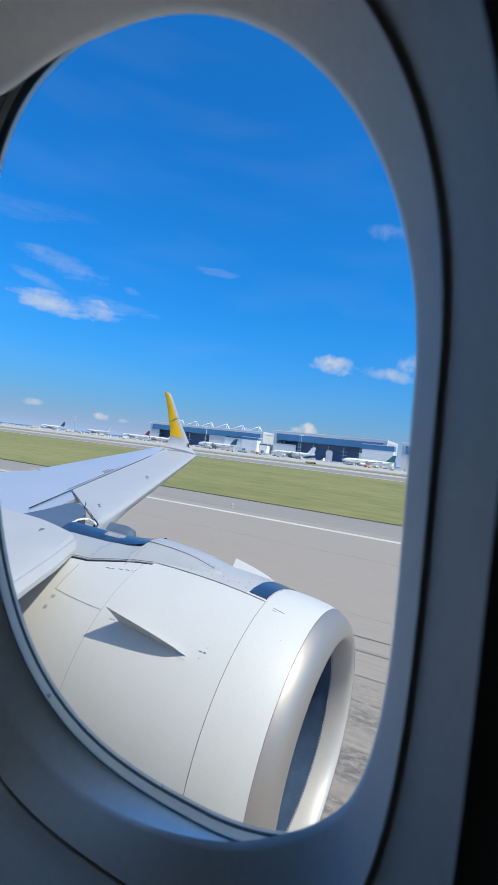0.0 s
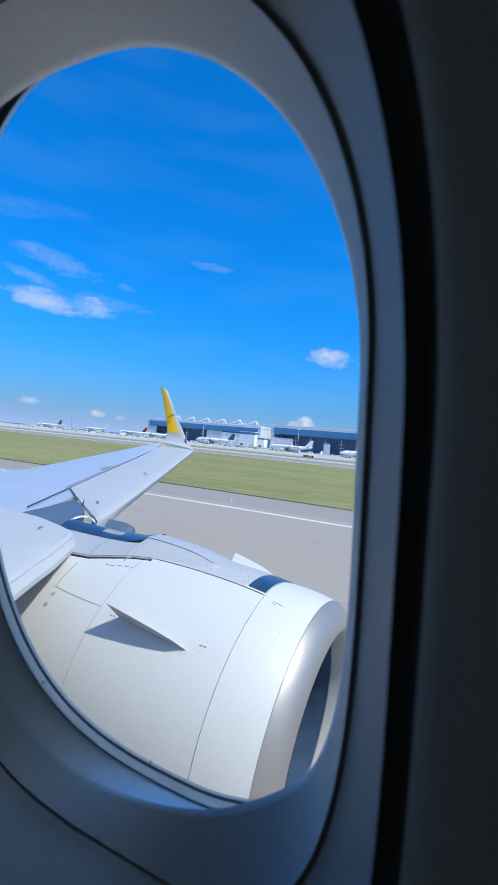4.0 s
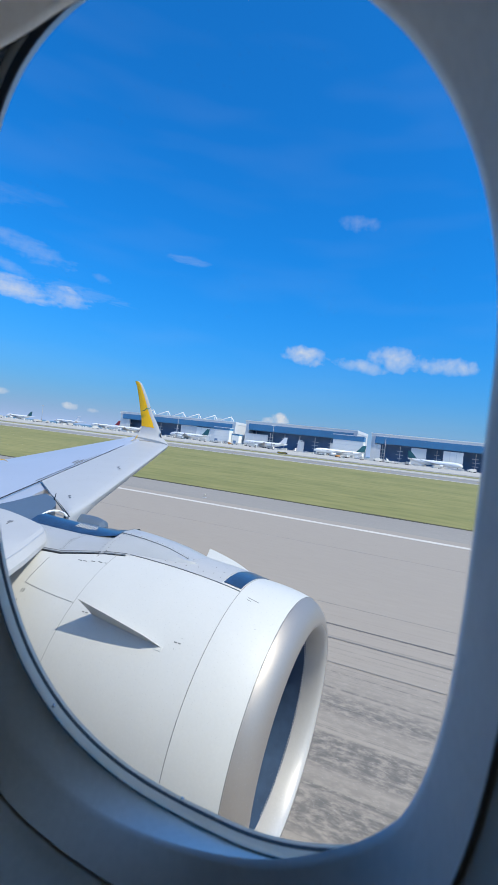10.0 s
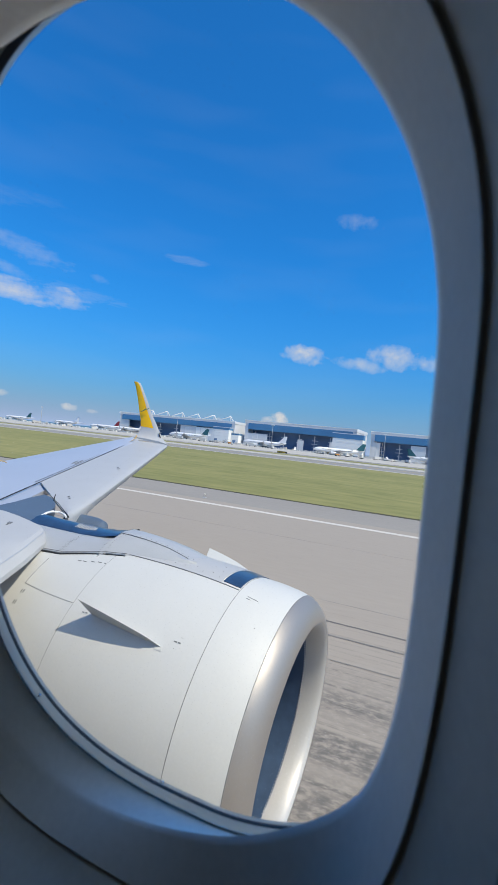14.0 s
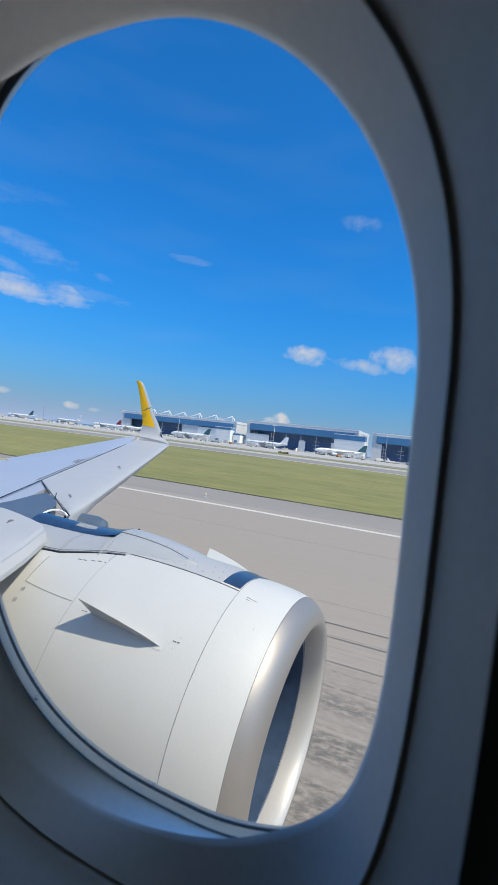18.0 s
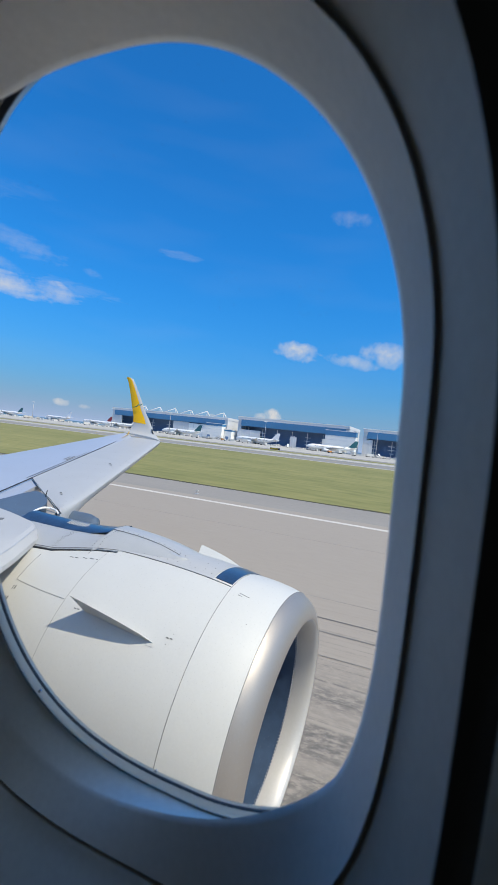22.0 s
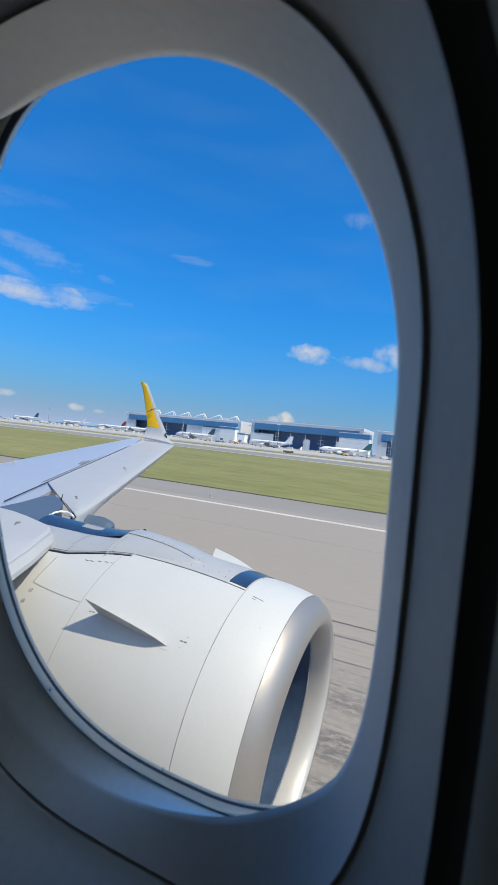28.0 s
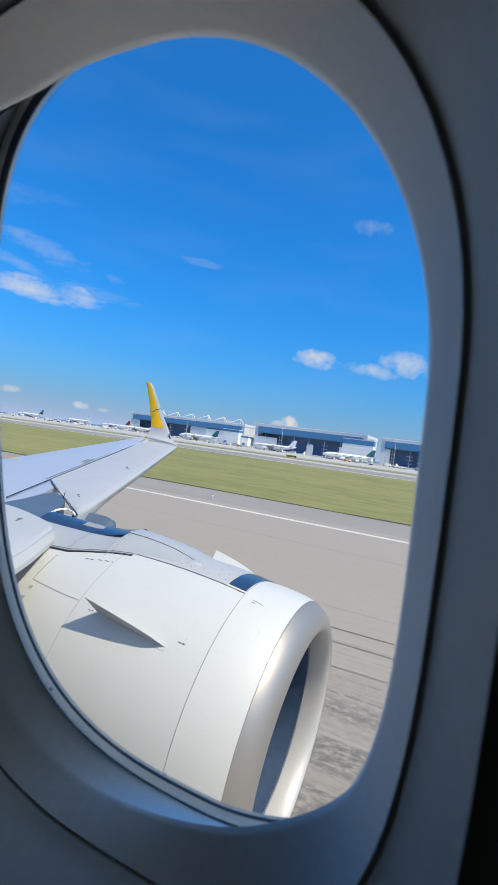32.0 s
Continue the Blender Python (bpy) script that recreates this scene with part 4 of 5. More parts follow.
part("white_seal", tube([(-3.279, 4.1, 3.219), (-3.304, 4.2, 3.258), (-3.323, 4.3, 3.28), (-3.336, 4.4, 3.283), (-3.295, 4.45, 3.278), (-3.182, 4.42, 3.272), (-3.123, 4.4, 3.249)], 0.013), WHITE, wing, "white curved seal strip")
# dark tube painted in for the shadow line where the slat ends
part("slat_end_gap", tube([(-3.10, 4.415, 3.25), (-3.22, 4.50, 3.262), (-3.49, 4.70, 3.276), (-3.75, 4.89, 3.288), (-4.14, 5.16, 3.302)], [0.008, 0.007, 0.004, 0.003, 0.002]), DARK, wing, "dark strip for the shadowed gap at the slat's inner end")
part("slat_track", tube([(-3.80, 4.86, 3.30), (-3.79, 4.87, 3.40)], 0.006), DARK, wing, "thin dark probe")
# small marks on the upper side
for x, y, w, l in ((-6.89, 8.5, 0.03, 0.5), (-6.75, 8.4, 0.03, 0.4), (-6.95, 8.75, 0.03, 0.35), (-5.61, 8.41, 0.03, 0.12), (-5.45, 8.25, 0.03, 0.08), (-3.95, 5.29, 0.026, 0.05), (-3.85, 5.20, 0.026, 0.04), (-3.05, 3.55, 0.04, 0.06), (-3.02, 3.50, 0.012, 0.08)):
    o = part("marking", box(-w / 2, w / 2, -l / 2, l / 2, 0, 0.004), SEAM, wing, "small dark stencil mark", smooth=False)
    o.matrix_local = Matrix.Translation(Vector((x, y, wing_z(y) + (0.121 if y < 4 else 0.042 if x > gap_line(y) else 0.008))) - wing.location) @ Matrix.Rotation(radians(29), 4, "Z") @ Matrix.Rotation(radians(3.6), 4, "X")
part("tie_down", tube([(-7.50, 6.90, 3.415), (-7.48, 6.94, 3.445), (-7.44, 7.0, 3.45), (-7.40, 7.06, 3.445), (-7.38, 7.1, 3.415)], 0.007), YLINE, wing, "yellow tie-down hook")
# upturned wingtip
TIP = [(15.48, 3.93, -8.97, 4.10, -10.68), (15.66, 4.03, -9.22, 4.16, -10.66), (15.83, 4.20, -9.52, 4.26, -10.62), (15.93, 4.42, -9.72, 4.47, -10.62), (16.0, 4.72, -9.95, 4.78, -10.70), (16.08, 5.05, -10.24, 5.10, -10.86), (16.17, 5.6, -10.60, 5.66, -11.08), (16.24, 6.1, -10.94, 6.16, -11.30), (16.27, 6.30, -11.10, 6.33, -11.42), (16.28, 6.36, -11.24, 6.37, -11.44)]


def tip_rows(s0, s1, grow, rows):
    loops = []
    for y, zl, xl, zt, xt in rows:
        upright = min(1, max(0, (zl - 3.93) / 0.5))
        n = Vector((0, -1, 0.15)).lerp(Vector((0, 0, 1)), 1 - upright).normalized()
        loop = []
        for k in range(9):
            s = s0 + (s1 - s0) * k / 8
            t = (0.075 * math.sqrt(max(s, 0)) * max(1 - s, 0) ** 0.8 * 1.9 + grow) * (0.4 + 0.6 * (xl - xt) / 1.7)
            loop.append(Vector((xl + (xt - xl) * s, y, zl + (zt - zl) * s)) + n * t)
        for k in range(9):
            s = s1 + (s0 - s1) * k / 8
            t = (0.075 * math.sqrt(max(s, 0)) * max(1 - s, 0) ** 0.8 * 0.9 + grow) * (0.4 + 0.6 * (xl - xt) / 1.7)
            loop.append(Vector((xl + (xt - xl) * s, y, zl + (zt - zl) * s)) - n * t)
        loops.append(loop)
    return loops


sharklet = part("wingtip", loft(tip_rows(0.0, 1.0, 0.0, TIP), cap=True), PALE, wing, "pale upturned wingtip blade")
yellow = [[a + (b - a) * 0.0 for a, b in zip(r, r)] for r in TIP[4:]]
first = [a + (b - a) * 0.25 for a, b in zip(TIP[3], TIP[4])]
part("yellow_panel", loft(tip_rows(0.27, 1.002, 0.004, [first] + yellow), cap=True), YELLOW, sharklet, "yellow painted blade")
part("green_swoosh", tube([(-10.74, 15.985, 5.14), (-10.60, 15.975, 5.18), (-10.5, 15.965, 5.26), (-10.42, 15.965, 5.25), (-10.30, 15.965, 5.32)], [0.008, 0.02, 0.024, 0.02, 0.008]), GREEN, sharklet, "thin green swoosh line")
part("tip_light", tube([(-9.50, 15.74, 4.16), (-9.58, 15.78, 4.24), (-9.66, 15.84, 4.36)], [0.015, 0.03, 0.015]), DARK, wing, "dark tip light cover")
# yellow streak painted as the blade's reflection on the wing
part("yellow_reflection", tube([(-10.5, 15.55, 4.15), (-10.2, 15.1, 4.06), (-9.95, 14.6, 3.985), (-9.7, 14.1, 3.93)], [0.022, 0.015, 0.010, 0.004]), YLINE, wing, "painted reflection of the yellow wingtip on the wing end")

# ---------------------------------------------------------------- ground
def sheet(name, x0, x1, y0, y1, z, material, label, category, cuts=(1, 1), depth=0.3):
    return solo(name, box(x0, x1, y0, y1, z - depth, z), material, label, category, kind="structure", smooth=False)


sheet("ground", -2600, 1500, -500, 900, -0.06, SAND, "flat sandy airfield ground reaching the shore", "ground", depth=3.0)
sheet("water", -4600, 4600, 900.5, 4700, -2.5, SEA, "blue hazy sea behind the airfield", "sea", depth=0.5)
sheet("runway", -1500, 700, -60, 30.4, 0.0, RUNWAY, "worn grey asphalt runway with rubber marks", "runway")
sheet("runway_shoulder", -1500, 700, 30.404, 37.2, -0.004, SHOULDER, "darker asphalt runway shoulder", "shoulder")
sheet("taxiway", -1500, 900, 148, 196, 0.0, TAXI, "dark asphalt parallel taxiway", "taxiway")
sheet("taxiway_edge", -1500, 900, 145.8, 147.99, 0.0, CONCRETE, "pale concrete taxiway edge", "taxiway")
sheet("service_road", -1500, 900, 262, 300, 0.0, TAXI, "dark asphalt service road", "road")
sheet("apron", -1500, 900, 300.01, 700, 0.01, CONCRETE, "pale concrete apron before the hangars", "apron")
sheet("verge", -1500, 900, 196.01, 228, 0.0, CONCRETE, "pale concrete strip", "pavement")

# mown grass between runway and taxiway, with a ragged near edge
rnd = random.Random(4)
edge = [(-1500 + 4.0 * k, 37.25 + rnd.uniform(0, 0.5)) for k in range(0, 551)]
solo("grass", slab(edge + [(700, 145.7), (-1500, 145.7)], -0.25, 0.03), GRASS, "mown green and straw-coloured grass strip", "grass", kind="stuff", smooth=False)
solo("grass_verge", slab([(-1500, 228.1), (900, 228.1), (900, 261.9), (-1500, 261.9)], -0.25, 0.03), GRASS, "narrow far grass strip", "grass", kind="stuff", smooth=False)
# thin dark strip along the near edge of the grass
solo("grass_edge_strip", slab([(-1500 + 4.0 * k, 37.0 + rnd.uniform(-0.05, 0.05)) for k in range(0, 551)] + [(700, 37.9), (-1500, 37.9)], -0.25, 0.012), EDGE_DARK, "thin dark strip along the grass edge", "soil", kind="stuff", smooth=False)

# painted lines
lines = thing("edge_line", (-20, 29, 0), "white runway edge line", "road marking", kind="structure")
for k in range(70):
    x0 = -420 + k * 7.2
    part("stripe", slab([(x0, 28.45 + rnd.uniform(-0.02, 0.02)), (x0 + 7.19, 28.45 + rnd.uniform(-0.02, 0.02)), (x0 + 7.19, 29.0 + rnd.uniform(-0.02, 0.02)), (x0, 29.0 + rnd.uniform(-0.02, 0.02))], -0.02, 0.006), LINE, lines, smooth=False)
for nm, y0, y1, m, lab in (("taxiway_line", 171.4, 172.2, YLINE, "faded yellow taxiway centre line"), ("road_line", 264.0, 265.2, LINE, "white road edge line"), ("apron_line", 300.2, 302.4, LINE, "white apron edge line"), ("kerb_line", 196.2, 198.2, LINE, "pale taxiway border line"), ("near_line", 148.2, 149.6, LINE, "pale taxiway border line")):
    solo(nm, box(-1400, 880, y0, y1, -0.02, 0.014), m, lab, "road marking", kind="structure", smooth=False)

# rubber streaks along the runway
marks = thing("tyre_marks", (0, 9, 0), "dark tyre rubber streaks on the runway", "tyre marks", kind="structure")
streaks = [(12.35, 0.10, -60, 14, RUBDARK), (11.55, 0.10, -45, 12, RUB), (9.9, 0.05, -30, 9, RUB)]
for k, (y, w, x0, x1, m) in enumerate(streaks):
    pts_a, pts_b = [], []
    z = 0.006 + 0.0006 * k
    drift = rnd.uniform(-0.25, 0.25)
    for q in range(60):
        t = q / 59
        x = x0 + (x1 - x0) * t
        ww = w * (0.15 + 0.85 * math.sin(math.pi * (0.03 + 0.94 * t)) ** 0.5) * rnd.uniform(0.72, 1.2)
        pts_a.append((x, y + drift * t - ww / 2, z))
        pts_b.append((x, y + drift * t + ww / 2, z))
    part("streak", loft([pts_a, pts_b], closed=False), m, marks)
joints = thing("slab_joints", (-8, 15, 0), "thin dark joints in the runway surface", "joint", kind="structure")
for y in (13.9, 22.1):
    part("joint", slab([(-120, y), (20, y), (20, y + 0.035), (-120, y + 0.035)], -0.02, 0.004), SHOULDER, joints, smooth=False)


# ---------------------------------------------------------------- small airfield things
def edge_light(x, y):
    t = thing("runway_light", (x, y, 0), "small elevated runway edge light on a short stem", "light", "runway edge lights")
    part("base", tube([(x, y, 0), (x, y, 0.04)], [0.16, 0.12], 10), POLE, t)
    part("stem", tube([(x, y, 0.03), (x, y, 0.18)], 0.028, 8), LINE, t)
    part("lamp", tube([(x, y, 0.17), (x, y, 0.20), (x, y, 0.27), (x, y, 0.30)], [0.05, 0.075, 0.07, 0.02], 10), LINE, t, "glass lamp head")
    return t


light = edge_light(-15.5, 31.2)
for x in (-75.5, -135.5, -195.5, 44.5):
    copy_thing(light, Matrix.Translation((x, 31.2, 0)))


def taxi_sign(x, y, wide, face, label, words=""):
    t = thing("taxiway_sign", (x, y, 0), label, "sign", "taxiway signs")
    part("panel", bevel_box(x - wide / 2, x + wide / 2, y - 0.12, y + 0.12, 0.35, 1.35, 0.03), SIGNBLACK, t, "dark sign box", smooth=False)
    part("face", box(x - wide / 2 + 0.1, x + wide / 2 - 0.1, y - 0.127, y - 0.121, 0.45, 1.25), face, t, "sign face", smooth=False)
    for k in (-0.35, 0.35):
        part("leg", tube([(x + wide * k, y, 0), (x + wide * k, y, 0.4)], 0.05), POLE, t)
    if words:
        cu = bpy.data.curves.new("words", "FONT")
        cu.body, cu.size, cu.extrude, cu.align_x = words, 0.85, 0.004, "CENTER"
        cu.materials.append(SIGNBLACK)
        o = new("words", cu)
        o.parent = t
        o.matrix_local = Matrix.Translation((0, -0.135, 0.55)) @ Matrix.Rotation(radians(90), 4, "X")
    else:
        for k in range(max(2, int(wide / 0.7))):
            xx = x - wide / 2 + 0.35 + k * 0.6
            part("lettering", box(xx, xx + 0.35, y - 0.134, y - 0.128, 0.6, 1.1), SIGNBLACK if face is SIGNYELLOW else SIGNYELLOW, t, "unreadable dark lettering bar", smooth=False)
    return t


taxi_sign(-88.8, 257.0, 6.0, SIGNBLACK, "black taxiway sign on short legs")


# ---------------------------------------------------------------- parked airliners
def airliner(name, label, fin_paint, base):
    """A wide-body jet of 60 m, nose towards -x, wheels on the ground."""
    t = thing(name, base, label, "airliner", "parked airliners")
    bx, by = base[0], base[1]
    R = 2.9

    def at(x, y, z):
        return Vector((bx + x, by + y, z))

    stations = [(-30, 0.05, 4.6), (-29.4, 0.7, 4.7), (-28, 1.5, 4.95), (-25.5, 2.4, 5.25), (-22, R, 5.4), (-10, R, 5.4), (8, R, 5.4), (14, 2.75, 5.55), (20, 2.1, 6.1), (26, 1.2, 6.9), (30, 0.4, 7.5)]
    body = part("fuselage", loft([[at(x, r * math.cos(a), z + r * math.sin(a)) for a in [2 * math.pi * k / 20 for k in range(20)]] for x, r, z in stations], cap=True), JETWHITE, t, "white fuselage")
    part("window_band", box(bx - 20, bx + 16, by - R - 0.02, by - R + 0.4, 5.85, 6.2), GLASSY, body, "dark row of cabin windows", smooth=False)
    part("cockpit_window", loft([[at(-27.6, -1.0, 5.9), at(-27.0, -1.2, 6.25)], [at(-26.2, -1.95, 5.95), at(-25.9, -1.9, 6.4)]], closed=False), GLASSY, body, "dark cockpit window")
    for s in (-1, 1):
        rows = []
        for y, x0, x1, z, th in ((2.0, -8.5, 3.5, 4.2, 0.7), (10, -3.4, 4.2, 4.9, 0.45), (28, 9.0, 11.6, 6.6, 0.2), (29.5, 10.6, 12.0, 7.6, 0.1)):
            rows.append([at(x0, s * y, z), at(x0 + (x1 - x0) * 0.3, s * y, z + th), at(x1, s * y, z + 0.1), at(x0 + (x1 - x0) * 0.3, s * y, z - th * 0.6)])
        part("wing", loft(rows, cap=True), JETGREY, t, "grey swept wing")
        rows = []
        for y, x0, x1, z, th in ((1.0, 21.5, 27.5, 7.3, 0.35), (9.5, 26.5, 29.0, 8.2, 0.12)):
            rows.append([at(x0, s * y, z), at(x0 + (x1 - x0) * 0.3, s * y, z + th), at(x1, s * y, z), at(x0 + (x1 - x0) * 0.3, s * y, z - th)])
        part("tailplane", loft(rows, cap=True), JETWHITE, t)
        en = part("engine", loft([[at(x, s * 9.3 + r * math.cos(a), 2.6 + r * math.sin(a)) for a in [2 * math.pi * k / 14 for k in range(14)]] for x, r in ((-9.6, 1.2), (-9.9, 1.45), (-8.5, 1.65), (-6, 1.6), (-4, 1.1))]), JETWHITE, t, "white engine nacelle")
        part("engine_face", loft([[at(-9.4, s * 9.3 + r * math.cos(a), 2.6 + r * math.sin(a)) for a in [2 * math.pi * k / 14 for k in range(14)]] for r in (1.25, 0.2)]), DARK, en, "dark fan")
        part("main_gear", loft([[at(1 + 0.7 * math.cos(a), s * 4.6 + o, 0.7 + 0.7 * math.sin(a)) for a in [2 * math.pi * k / 12 for k in range(12)]] for o in (-0.6, 0.6)], cap=True), DARK, t, "black main wheels")
        part("gear_leg", tube([at(1, s * 4.6, 0.7), at(0.5, s * 4.2, 4.2)], 0.25), POLE, t)
    part("nose_gear", tube([at(-24, 0, 0.45), at(-24, 0, 3.2)], [0.45, 0.2]), DARK, t, "nose wheel and leg")
    part("fin", loft([[at(19.5, 0.0, 7.9), at(23, 0.35, 7.9), at(29.5, 0, 7.9), at(23, -0.35, 7.9)], [at(26.6, 0, 15.5), at(28, 0.15, 15.5), at(31, 0, 15.5), at(28, -0.15, 15.5)], [at(27.2, 0, 16.3), at(28, 0.1, 16.3), at(31, 0, 16.3), at(28, -0.1, 16.3)]], cap=True), fin_paint, t, "painted tail fin")
    return t


jet = airliner("airliner", "white wide-body airliner with dark teal tail on the apron", TEAL, (-330, 560, 0))
airliner("airliner", "white airliner with dark red tail on the apron", TAILRED, (-540, 640, 0))
jet_white = airliner("airliner", "all-white airliner parked before a hangar", JETWHITE, (-226, 575, 0))
for x, y, turn, src in ((-125, 560, 20, jet), (-470, 610, 8, jet_white), (-585, 600, -6, jet_white), (-740, 640, 4, jet), (-20, 585, 175, jet)):
    copy_thing(src, Matrix.Translation((x, y, 0)) @ Matrix.Rotation(radians(turn), 4, "Z"))


# ---------------------------------------------------------------- hangars
def hangar(x0, x1, y, tall, deep, bays, label, truss=False):
    t = thing("hangar", ((x0 + x1) / 2, y, 0), label, "hangar", "aircraft hangars")
    part("rear_wall", box(x0, x1, y + deep - 1, y + deep, 0, tall * 0.88), HGREY, t, smooth=False)
    for a, b in ((x0, x0 + 5), (x1 - 5, x1)):
        part("side_wall", box(a, b, y, y + deep - 1.01, 0, tall * 0.88), HGREY, t, "grey sheet side wall", smooth=False)
    part("roof", slab([(x0 - 0.5, y - 1.25), (x1 + 0.5, y - 1.25), (x1 + 0.5, y + deep), (x0 - 0.5, y + deep)], tall * 0.885, tall), HGREY, t, "pale flat roof edge", smooth=False)
    fas = part("fascia", box(x0 + 5.01, x1 - 5.01, y - 1.2, y + 1.0, tall * 0.64, tall * 0.884), HBLUE, t, "blue sheet fascia", smooth=False)
    n = int((x1 - x0) / 12)
    for k in range(1, n):
        xx = x0 + 5 + (x1 - x0 - 10) * k / n
        part("fascia_joint", box(xx - 0.12, xx + 0.12, y - 1.24, y - 1.201, tall * 0.64, tall * 0.884), HDARK, fas, smooth=False)
    part("roof_lip", box(x0 - 0.8, x1 + 0.8, y - 1.5, y - 1.26, tall * 0.975, tall * 1.0), HWHITE, t, "white roof edge strip", smooth=False)
    part("inside", box(x0 + 5.01, x1 - 5.01, y + 18, y + 18.5, 0, tall * 0.8), HDARK, t, "dark hangar interior", smooth=False)
    part("ceiling_inside", box(x0 + 5.01, x1 - 5.01, y + 1.1, y + 17.9, tall * 0.72, tall * 0.74), HDARK, t, "dark hangar interior", smooth=False)
    for a, b, m, h in bays:
        xa, xb = x0 + 5 + (x1 - x0 - 10) * a, x0 + 5 + (x1 - x0 - 10) * b
        door = part("door", box(xa, xb, y + 0.2, y + 0.8, 0, tall * h), m, t, "tall sliding hangar door", smooth=False)
        n = max(2, int((xb - xa) / 7))
        for k in range(1, n):
            xx = xa + (xb - xa) * k / n
            part("door_rib", box(xx - 0.25, xx + 0.25, y - 0.05, y + 0.195, 0, tall * h), HGREY, door, smooth=False)
    for k in range(7):
        xx = x0 + 14 + (x1 - x0 - 28) * k / 6
        for j in range(3):
            part("platform", box(xx - 5 + rnd.uniform(0, 3), xx + 5 - rnd.uniform(0, 3), y + 8, y + 9, tall * (0.16 + 0.13 * j), tall * (0.16 + 0.13 * j) + 0.8), HGREY, t, "pale staging platform inside", smooth=False)
        part("platform_post", box(xx - 0.4, xx + 0.4, y + 7.2, y + 7.9, 0, tall * 0.6), HGREY, t, smooth=False)
    if truss:
        for k in range(6):
            xx = x0 + 38 + 28 * k
            tr = part("roof_truss", tube([(xx, y + 6, tall), (xx + 20, y + 6, tall + 7.0)], 0.6, 6), HWHITE, t, "white triangular roof truss")
            part("post", tube([(xx + 20, y + 6, tall), (xx + 20, y + 6, tall + 7.0)], 0.5, 6), HWHITE, tr)
            part("tie", tube([(xx + 20, y + 6, tall + 7.0), (xx + 25, y + 6, tall)], 0.6, 6), HWHITE, tr)
    return t


hangar(-509, -300, 640, 33, 80, ((0.0, 0.07, HGREY, 0.63), (0.20, 0.30, HGREY, 0.63), (0.56, 0.70, HGREY, 0.63), (0.70, 0.86, HWHITE, 0.60), (0.86, 1.0, HGREY, 0.63)), "long blue and grey aircraft hangar with white roof trusses", True)
hangar(-283, -121, 640, 37, 80, ((0.0, 0.20, HGREY, 0.5), (0.50, 0.56, HGREY, 0.4), (0.80, 0.90, HWHITE, 0.45)), "blue aircraft hangar with open dark bays")
hangar(-102, 60, 640, 36, 80, ((0.0, 0.05, HGREY, 0.6), (0.30, 0.42, HGREY, 0.6), (0.55, 0.70, HWHITE, 0.6), (0.86, 1.0, HWHITE, 0.6)), "blue aircraft hangar with open dark bays")


def workshop(x0, x1, y, tall, top, label):
    """A box-like annex: pale walls in panels under a blue band."""
    t = thing("hangar_annex", ((x0 + x1) / 2, y, 0), label, "building", "hangar annexes")
    body = part("wall", box(x0, x1, y, y + 12, 0, tall), HWHITE, t, "pale panelled wall", smooth=False)
    part("band", box(x0 - 0.3, x1 + 0.3, y - 0.3, y + 12.3, tall + 0.01, top), HBLUE, t, "blue sheet band", smooth=False)
    part("roof", box(x0 - 0.6, x1 + 0.6, y - 0.6, y + 12.6, top + 0.01, top + 0.9), HGREY, t, "pale roof edge", smooth=False)
    for k in range(1, 4):
        part("panel_joint", box(x0, x1, y - 0.06, y - 0.005, tall * k / 4 - 0.1, tall * k / 4 + 0.1), HGREY, body, smooth=False)
    part("door", box(x0 + 2, x0 + 7, y - 0.1, y - 0.005, 0, 5.5), HDARK, t, "dark doorway", smooth=False)
    return t


workshop(-146, -107, 612, 22, 28, "white box-like workshop with a blue top before the hangar")
workshop(-325, -300, 622, 19, 22, "white workshop beside the hangar")
workshop(-299, -288, 630, 13, 15, "low white workshop beside the hangar")


# ---------------------------------------------------------------- masts, vehicles, clutter on the apron
def mast(x, y, tall):
    t = thing("floodlight_mast", (x, y, 0), "tall grey floodlight mast on the apron", "mast", "floodlight masts")
    part("pole", tube([(x, y, 0), (x, y, tall)], [0.45, 0.2]), POLE, t)
    frame_bar = part("lamp_frame", box(x - 2.2, x + 2.2, y - 0.15, y + 0.15, tall, tall + 0.25), POLE, t, smooth=False)
    for k in range(5):
        xx = x - 2.0 + k
        part("floodlight", box(xx - 0.35, xx + 0.35, y - 0.6, y - 0.16, tall - 0.1, tall + 0.8), HWHITE, frame_bar, smooth=False)
    return t


m0 = mast(-195, 520, 27)
for x, y in ((-330, 530), (-68, 520), (-445, 560), (40, 520), (-640, 600)):
    copy_thing(m0, Matrix.Translation((x, y, 0)))


def truck(x, y, paint, long, tall, label):
    t = thing("service_truck", (x, y, 0), label, "truck", "apron vehicles")
    part("body", bevel_box(x - long / 2, x + long / 2 - 1.8, y - 1.2, y + 1.2, 0.8, tall, 0.15), paint, t, smooth=False)
    cab = part("cab", bevel_box(x + long / 2 - 1.7, x + long / 2, y - 1.15, y + 1.15, 0.6, min(tall, 2.6), 0.2), TRUCK, t, smooth=False)
    part("windscreen", box(x + long / 2 - 0.9, x + long / 2 - 0.2, y - 1.17, y - 1.152, 1.6, 2.3), GLASSY, cab, smooth=False)
    for k in (-0.35, 0.35):
        part("wheel", loft([[Vector((x + long * k + 0.5 * math.cos(a), y + o, 0.5 + 0.5 * math.sin(a))) for a in [2 * math.pi * j / 10 for j in range(10)]] for o in (-1.25, 1.25)], cap=True), DARK, t)
    return t


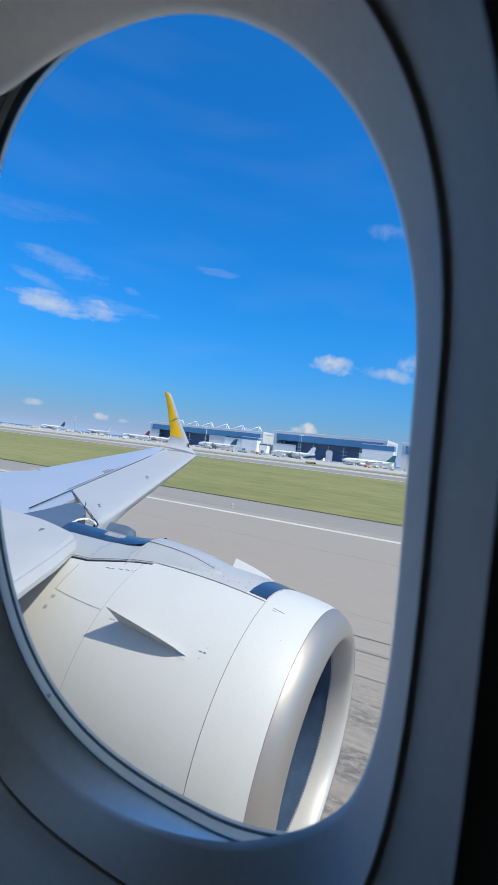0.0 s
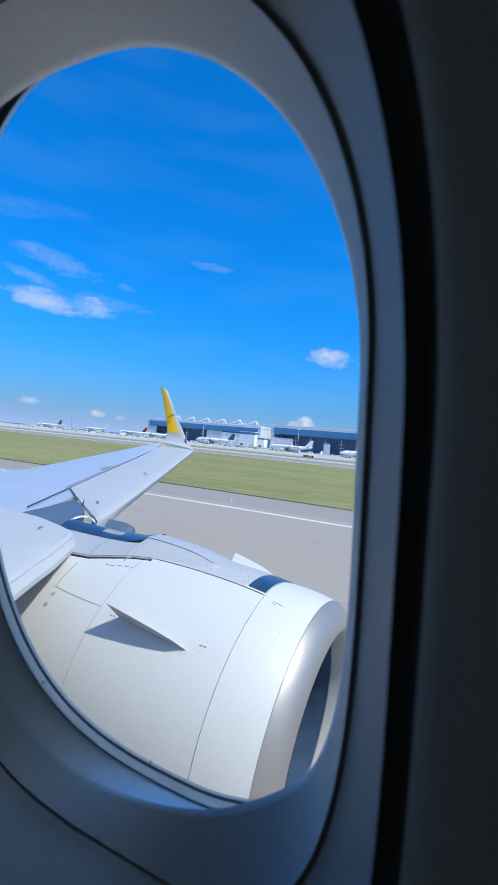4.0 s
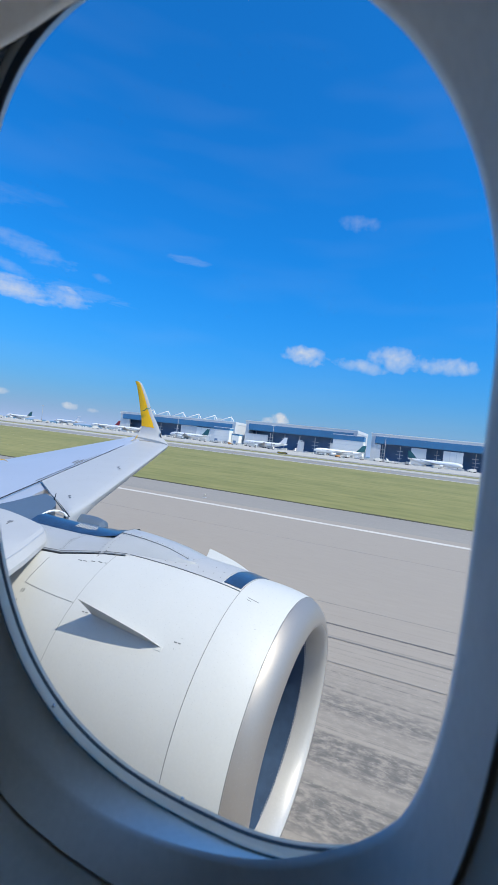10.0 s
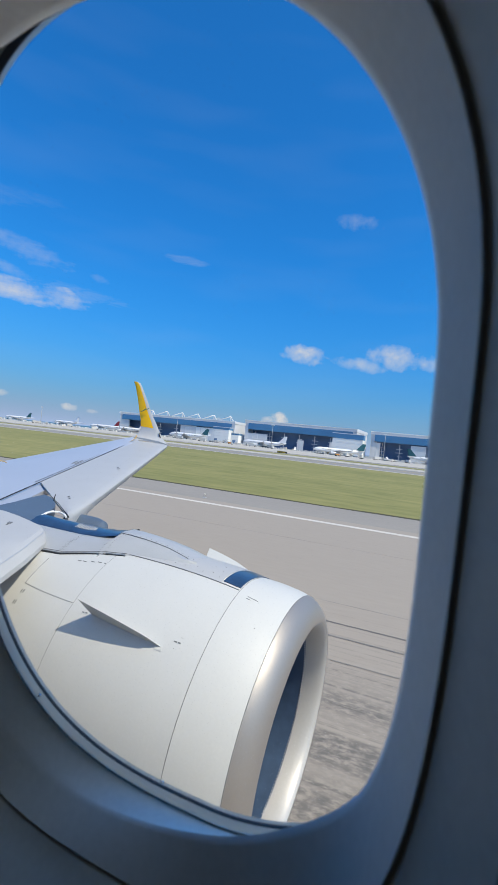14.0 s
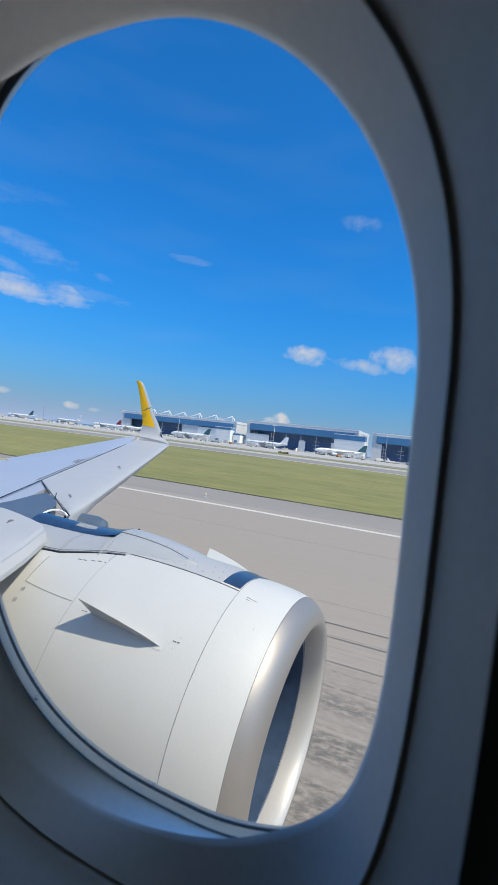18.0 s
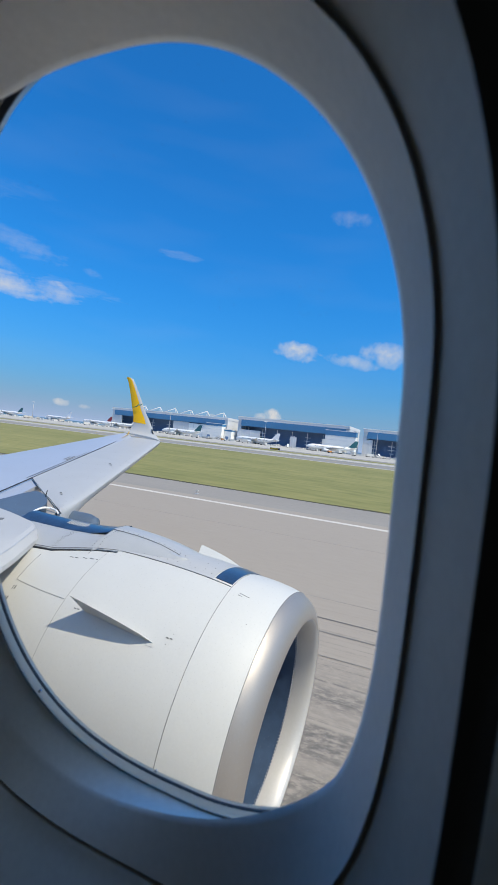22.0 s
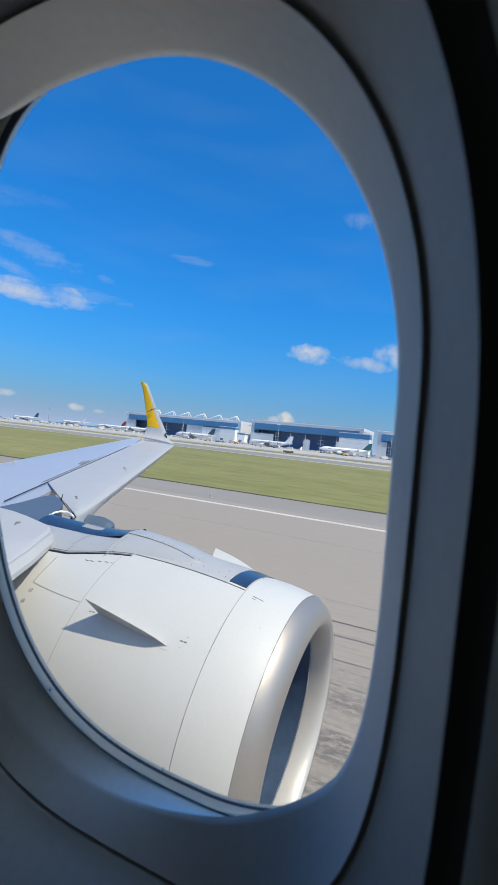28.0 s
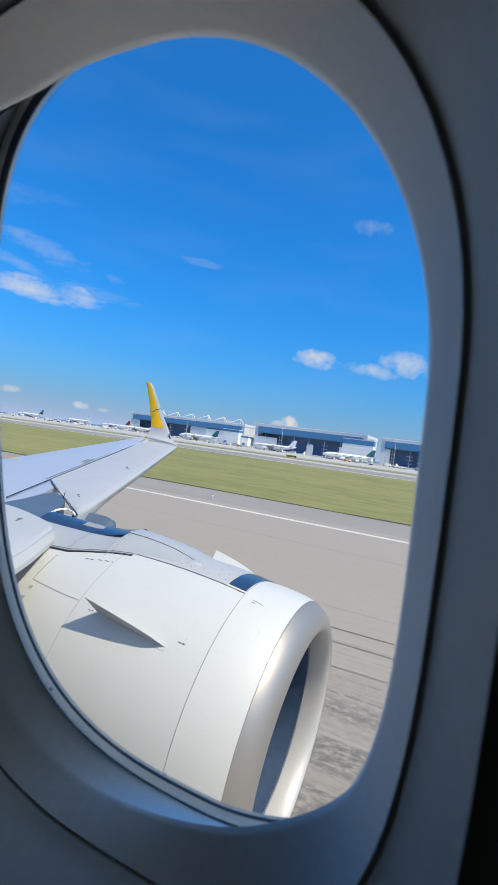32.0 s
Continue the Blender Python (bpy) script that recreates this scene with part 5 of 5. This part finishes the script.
t1 = truck(-210, 500, TRUCK, 9, 3.6, "pale box truck on the apron")
t2 = truck(-240, 505, ORANGE, 6, 2.4, "small orange apron tow tractor")
for k in range(26):
    src = t1 if rnd.random() < 0.7 else t2
    copy_thing(src, Matrix.Translation((rnd.uniform(-700, 60), rnd.uniform(470, 625), 0)) @ Matrix.Rotation(rnd.uniform(0, 6.28), 4, "Z"))


def stairs(x, y, tall):
    """A mobile boarding stair: sloping flight on a wheeled frame."""
    t = thing("boarding_stairs", (x, y, 0), "white mobile boarding stairs on the apron", "stairs", "boarding stairs")
    part("flight", loft([[Vector((x, y - 1, 0.5)), Vector((x, y + 1, 0.5))], [Vector((x + tall * 1.3, y - 1, tall)), Vector((x + tall * 1.3, y + 1, tall))], [Vector((x + tall * 1.3, y - 1, tall - 0.4)), Vector((x + tall * 1.3, y + 1, tall - 0.4))], [Vector((x + 0.6, y - 1, 0.4)), Vector((x + 0.6, y + 1, 0.4))]], closed=False), HWHITE, t)
    for s_ in (-1, 1):
        part("handrail", tube([(x, y + s_, 1.5), (x + tall * 1.3, y + s_, tall + 1.0), (x + tall * 1.3 + 1.5, y + s_, tall + 1.0)], 0.07, 6), POLE, t)
    part("chassis", box(x, x + tall * 1.2, y - 0.9, y + 0.9, 0.3, 0.6), DARK, t, smooth=False)
    return t


def dolly_train(x, y, n):
    """A row of loaded cargo dollies."""
    t = thing("cargo_dollies", (x, y, 0), "row of cargo dollies with pale containers", "dollies", "cargo dollies")
    for k in range(n):
        part("container", bevel_box(x + k * 3.6, x + k * 3.6 + 2.8, y - 1, y + 1, 0.6, 2.3, 0.15), TRUCK, t, smooth=False)
        part("bed", box(x + k * 3.6 - 0.2, x + k * 3.6 + 3.0, y - 1.1, y + 1.1, 0.35, 0.58), DARK, t, smooth=False)
        for dx in (0.4, 2.4):
            part("wheel", loft([[Vector((x + k * 3.6 + dx + 0.22 * math.cos(a), y + o, 0.22 + 0.22 * math.sin(a))) for a in [2 * math.pi * j / 8 for j in range(8)]] for o in (-1.15, 1.15)], cap=True), DARK, t)
    return t


s0 = stairs(-250, 590, 4.5)
d0 = dolly_train(-300, 580, 4)
for k in range(8):
    copy_thing(s0, Matrix.Translation((rnd.uniform(-520, 20), rnd.uniform(560, 618), 0)) @ Matrix.Rotation(rnd.uniform(0, 6.28), 4, "Z"))
for k in range(12):
    copy_thing(d0, Matrix.Translation((rnd.uniform(-640, 30), rnd.uniform(520, 620), 0)) @ Matrix.Rotation(rnd.uniform(-0.5, 0.5), 4, "Z"))
crate_bm = bmesh.new()
for k in range(320):
    x, y, s_ = rnd.uniform(-800, 80), rnd.uniform(540, 632), rnd.uniform(0.7, 2.8)
    box(x, x + s_ * rnd.uniform(0.8, 2.4), y, y + s_, 0, s_ * rnd.uniform(0.5, 1.2), crate_bm)
solo("apron_clutter", crate_bm, TRUCK, "pale ground equipment along the hangars", "equipment", kind="stuff", smooth=False)
dark_bm = bmesh.new()
for k in range(160):
    x, y, s_ = rnd.uniform(-800, 80), rnd.uniform(540, 632), rnd.uniform(0.8, 2.4)
    box(x, x + s_ * rnd.uniform(1.0, 3.0), y, y + s_, 0, s_ * 0.8, dark_bm)
solo("apron_equipment", dark_bm, JETGREY, "grey tugs and ground power units along the hangars", "equipment", kind="stuff", smooth=False)

# ---------------------------------------------------------------- far shore
def ridge(name, x0, x1, y, peaks, label):
    bm = bmesh.new()
    n = 90
    lo, hi, bk = [], [], []
    for k in range(n + 1):
        x = x0 + (x1 - x0) * k / n
        h = 0
        for px_, w, t in peaks:
            h = max(h, t * max(0, 1 - abs((x - px_) / w)) ** 1.15)
        h += 5 * noise.noise((x * 0.01, 3.1, 0)) * min(1, h / 30)
        lo.append(Vector((x, y, -3)))
        hi.append(Vector((x, y + 60, max(h, 0) - 2.8)))
        bk.append(Vector((x, y + 200, -3)))
    loft([lo, hi, bk], closed=False, bm=bm)
    return solo(name, bm, HILL, label, "hill", kind="structure")


ridge("backdrop_hill", -2300, -900, 4300, ((-1575, 330, 112), (-1850, 260, 42), (-1400, 400, 40)), "hazy blue island hill beyond the sea")
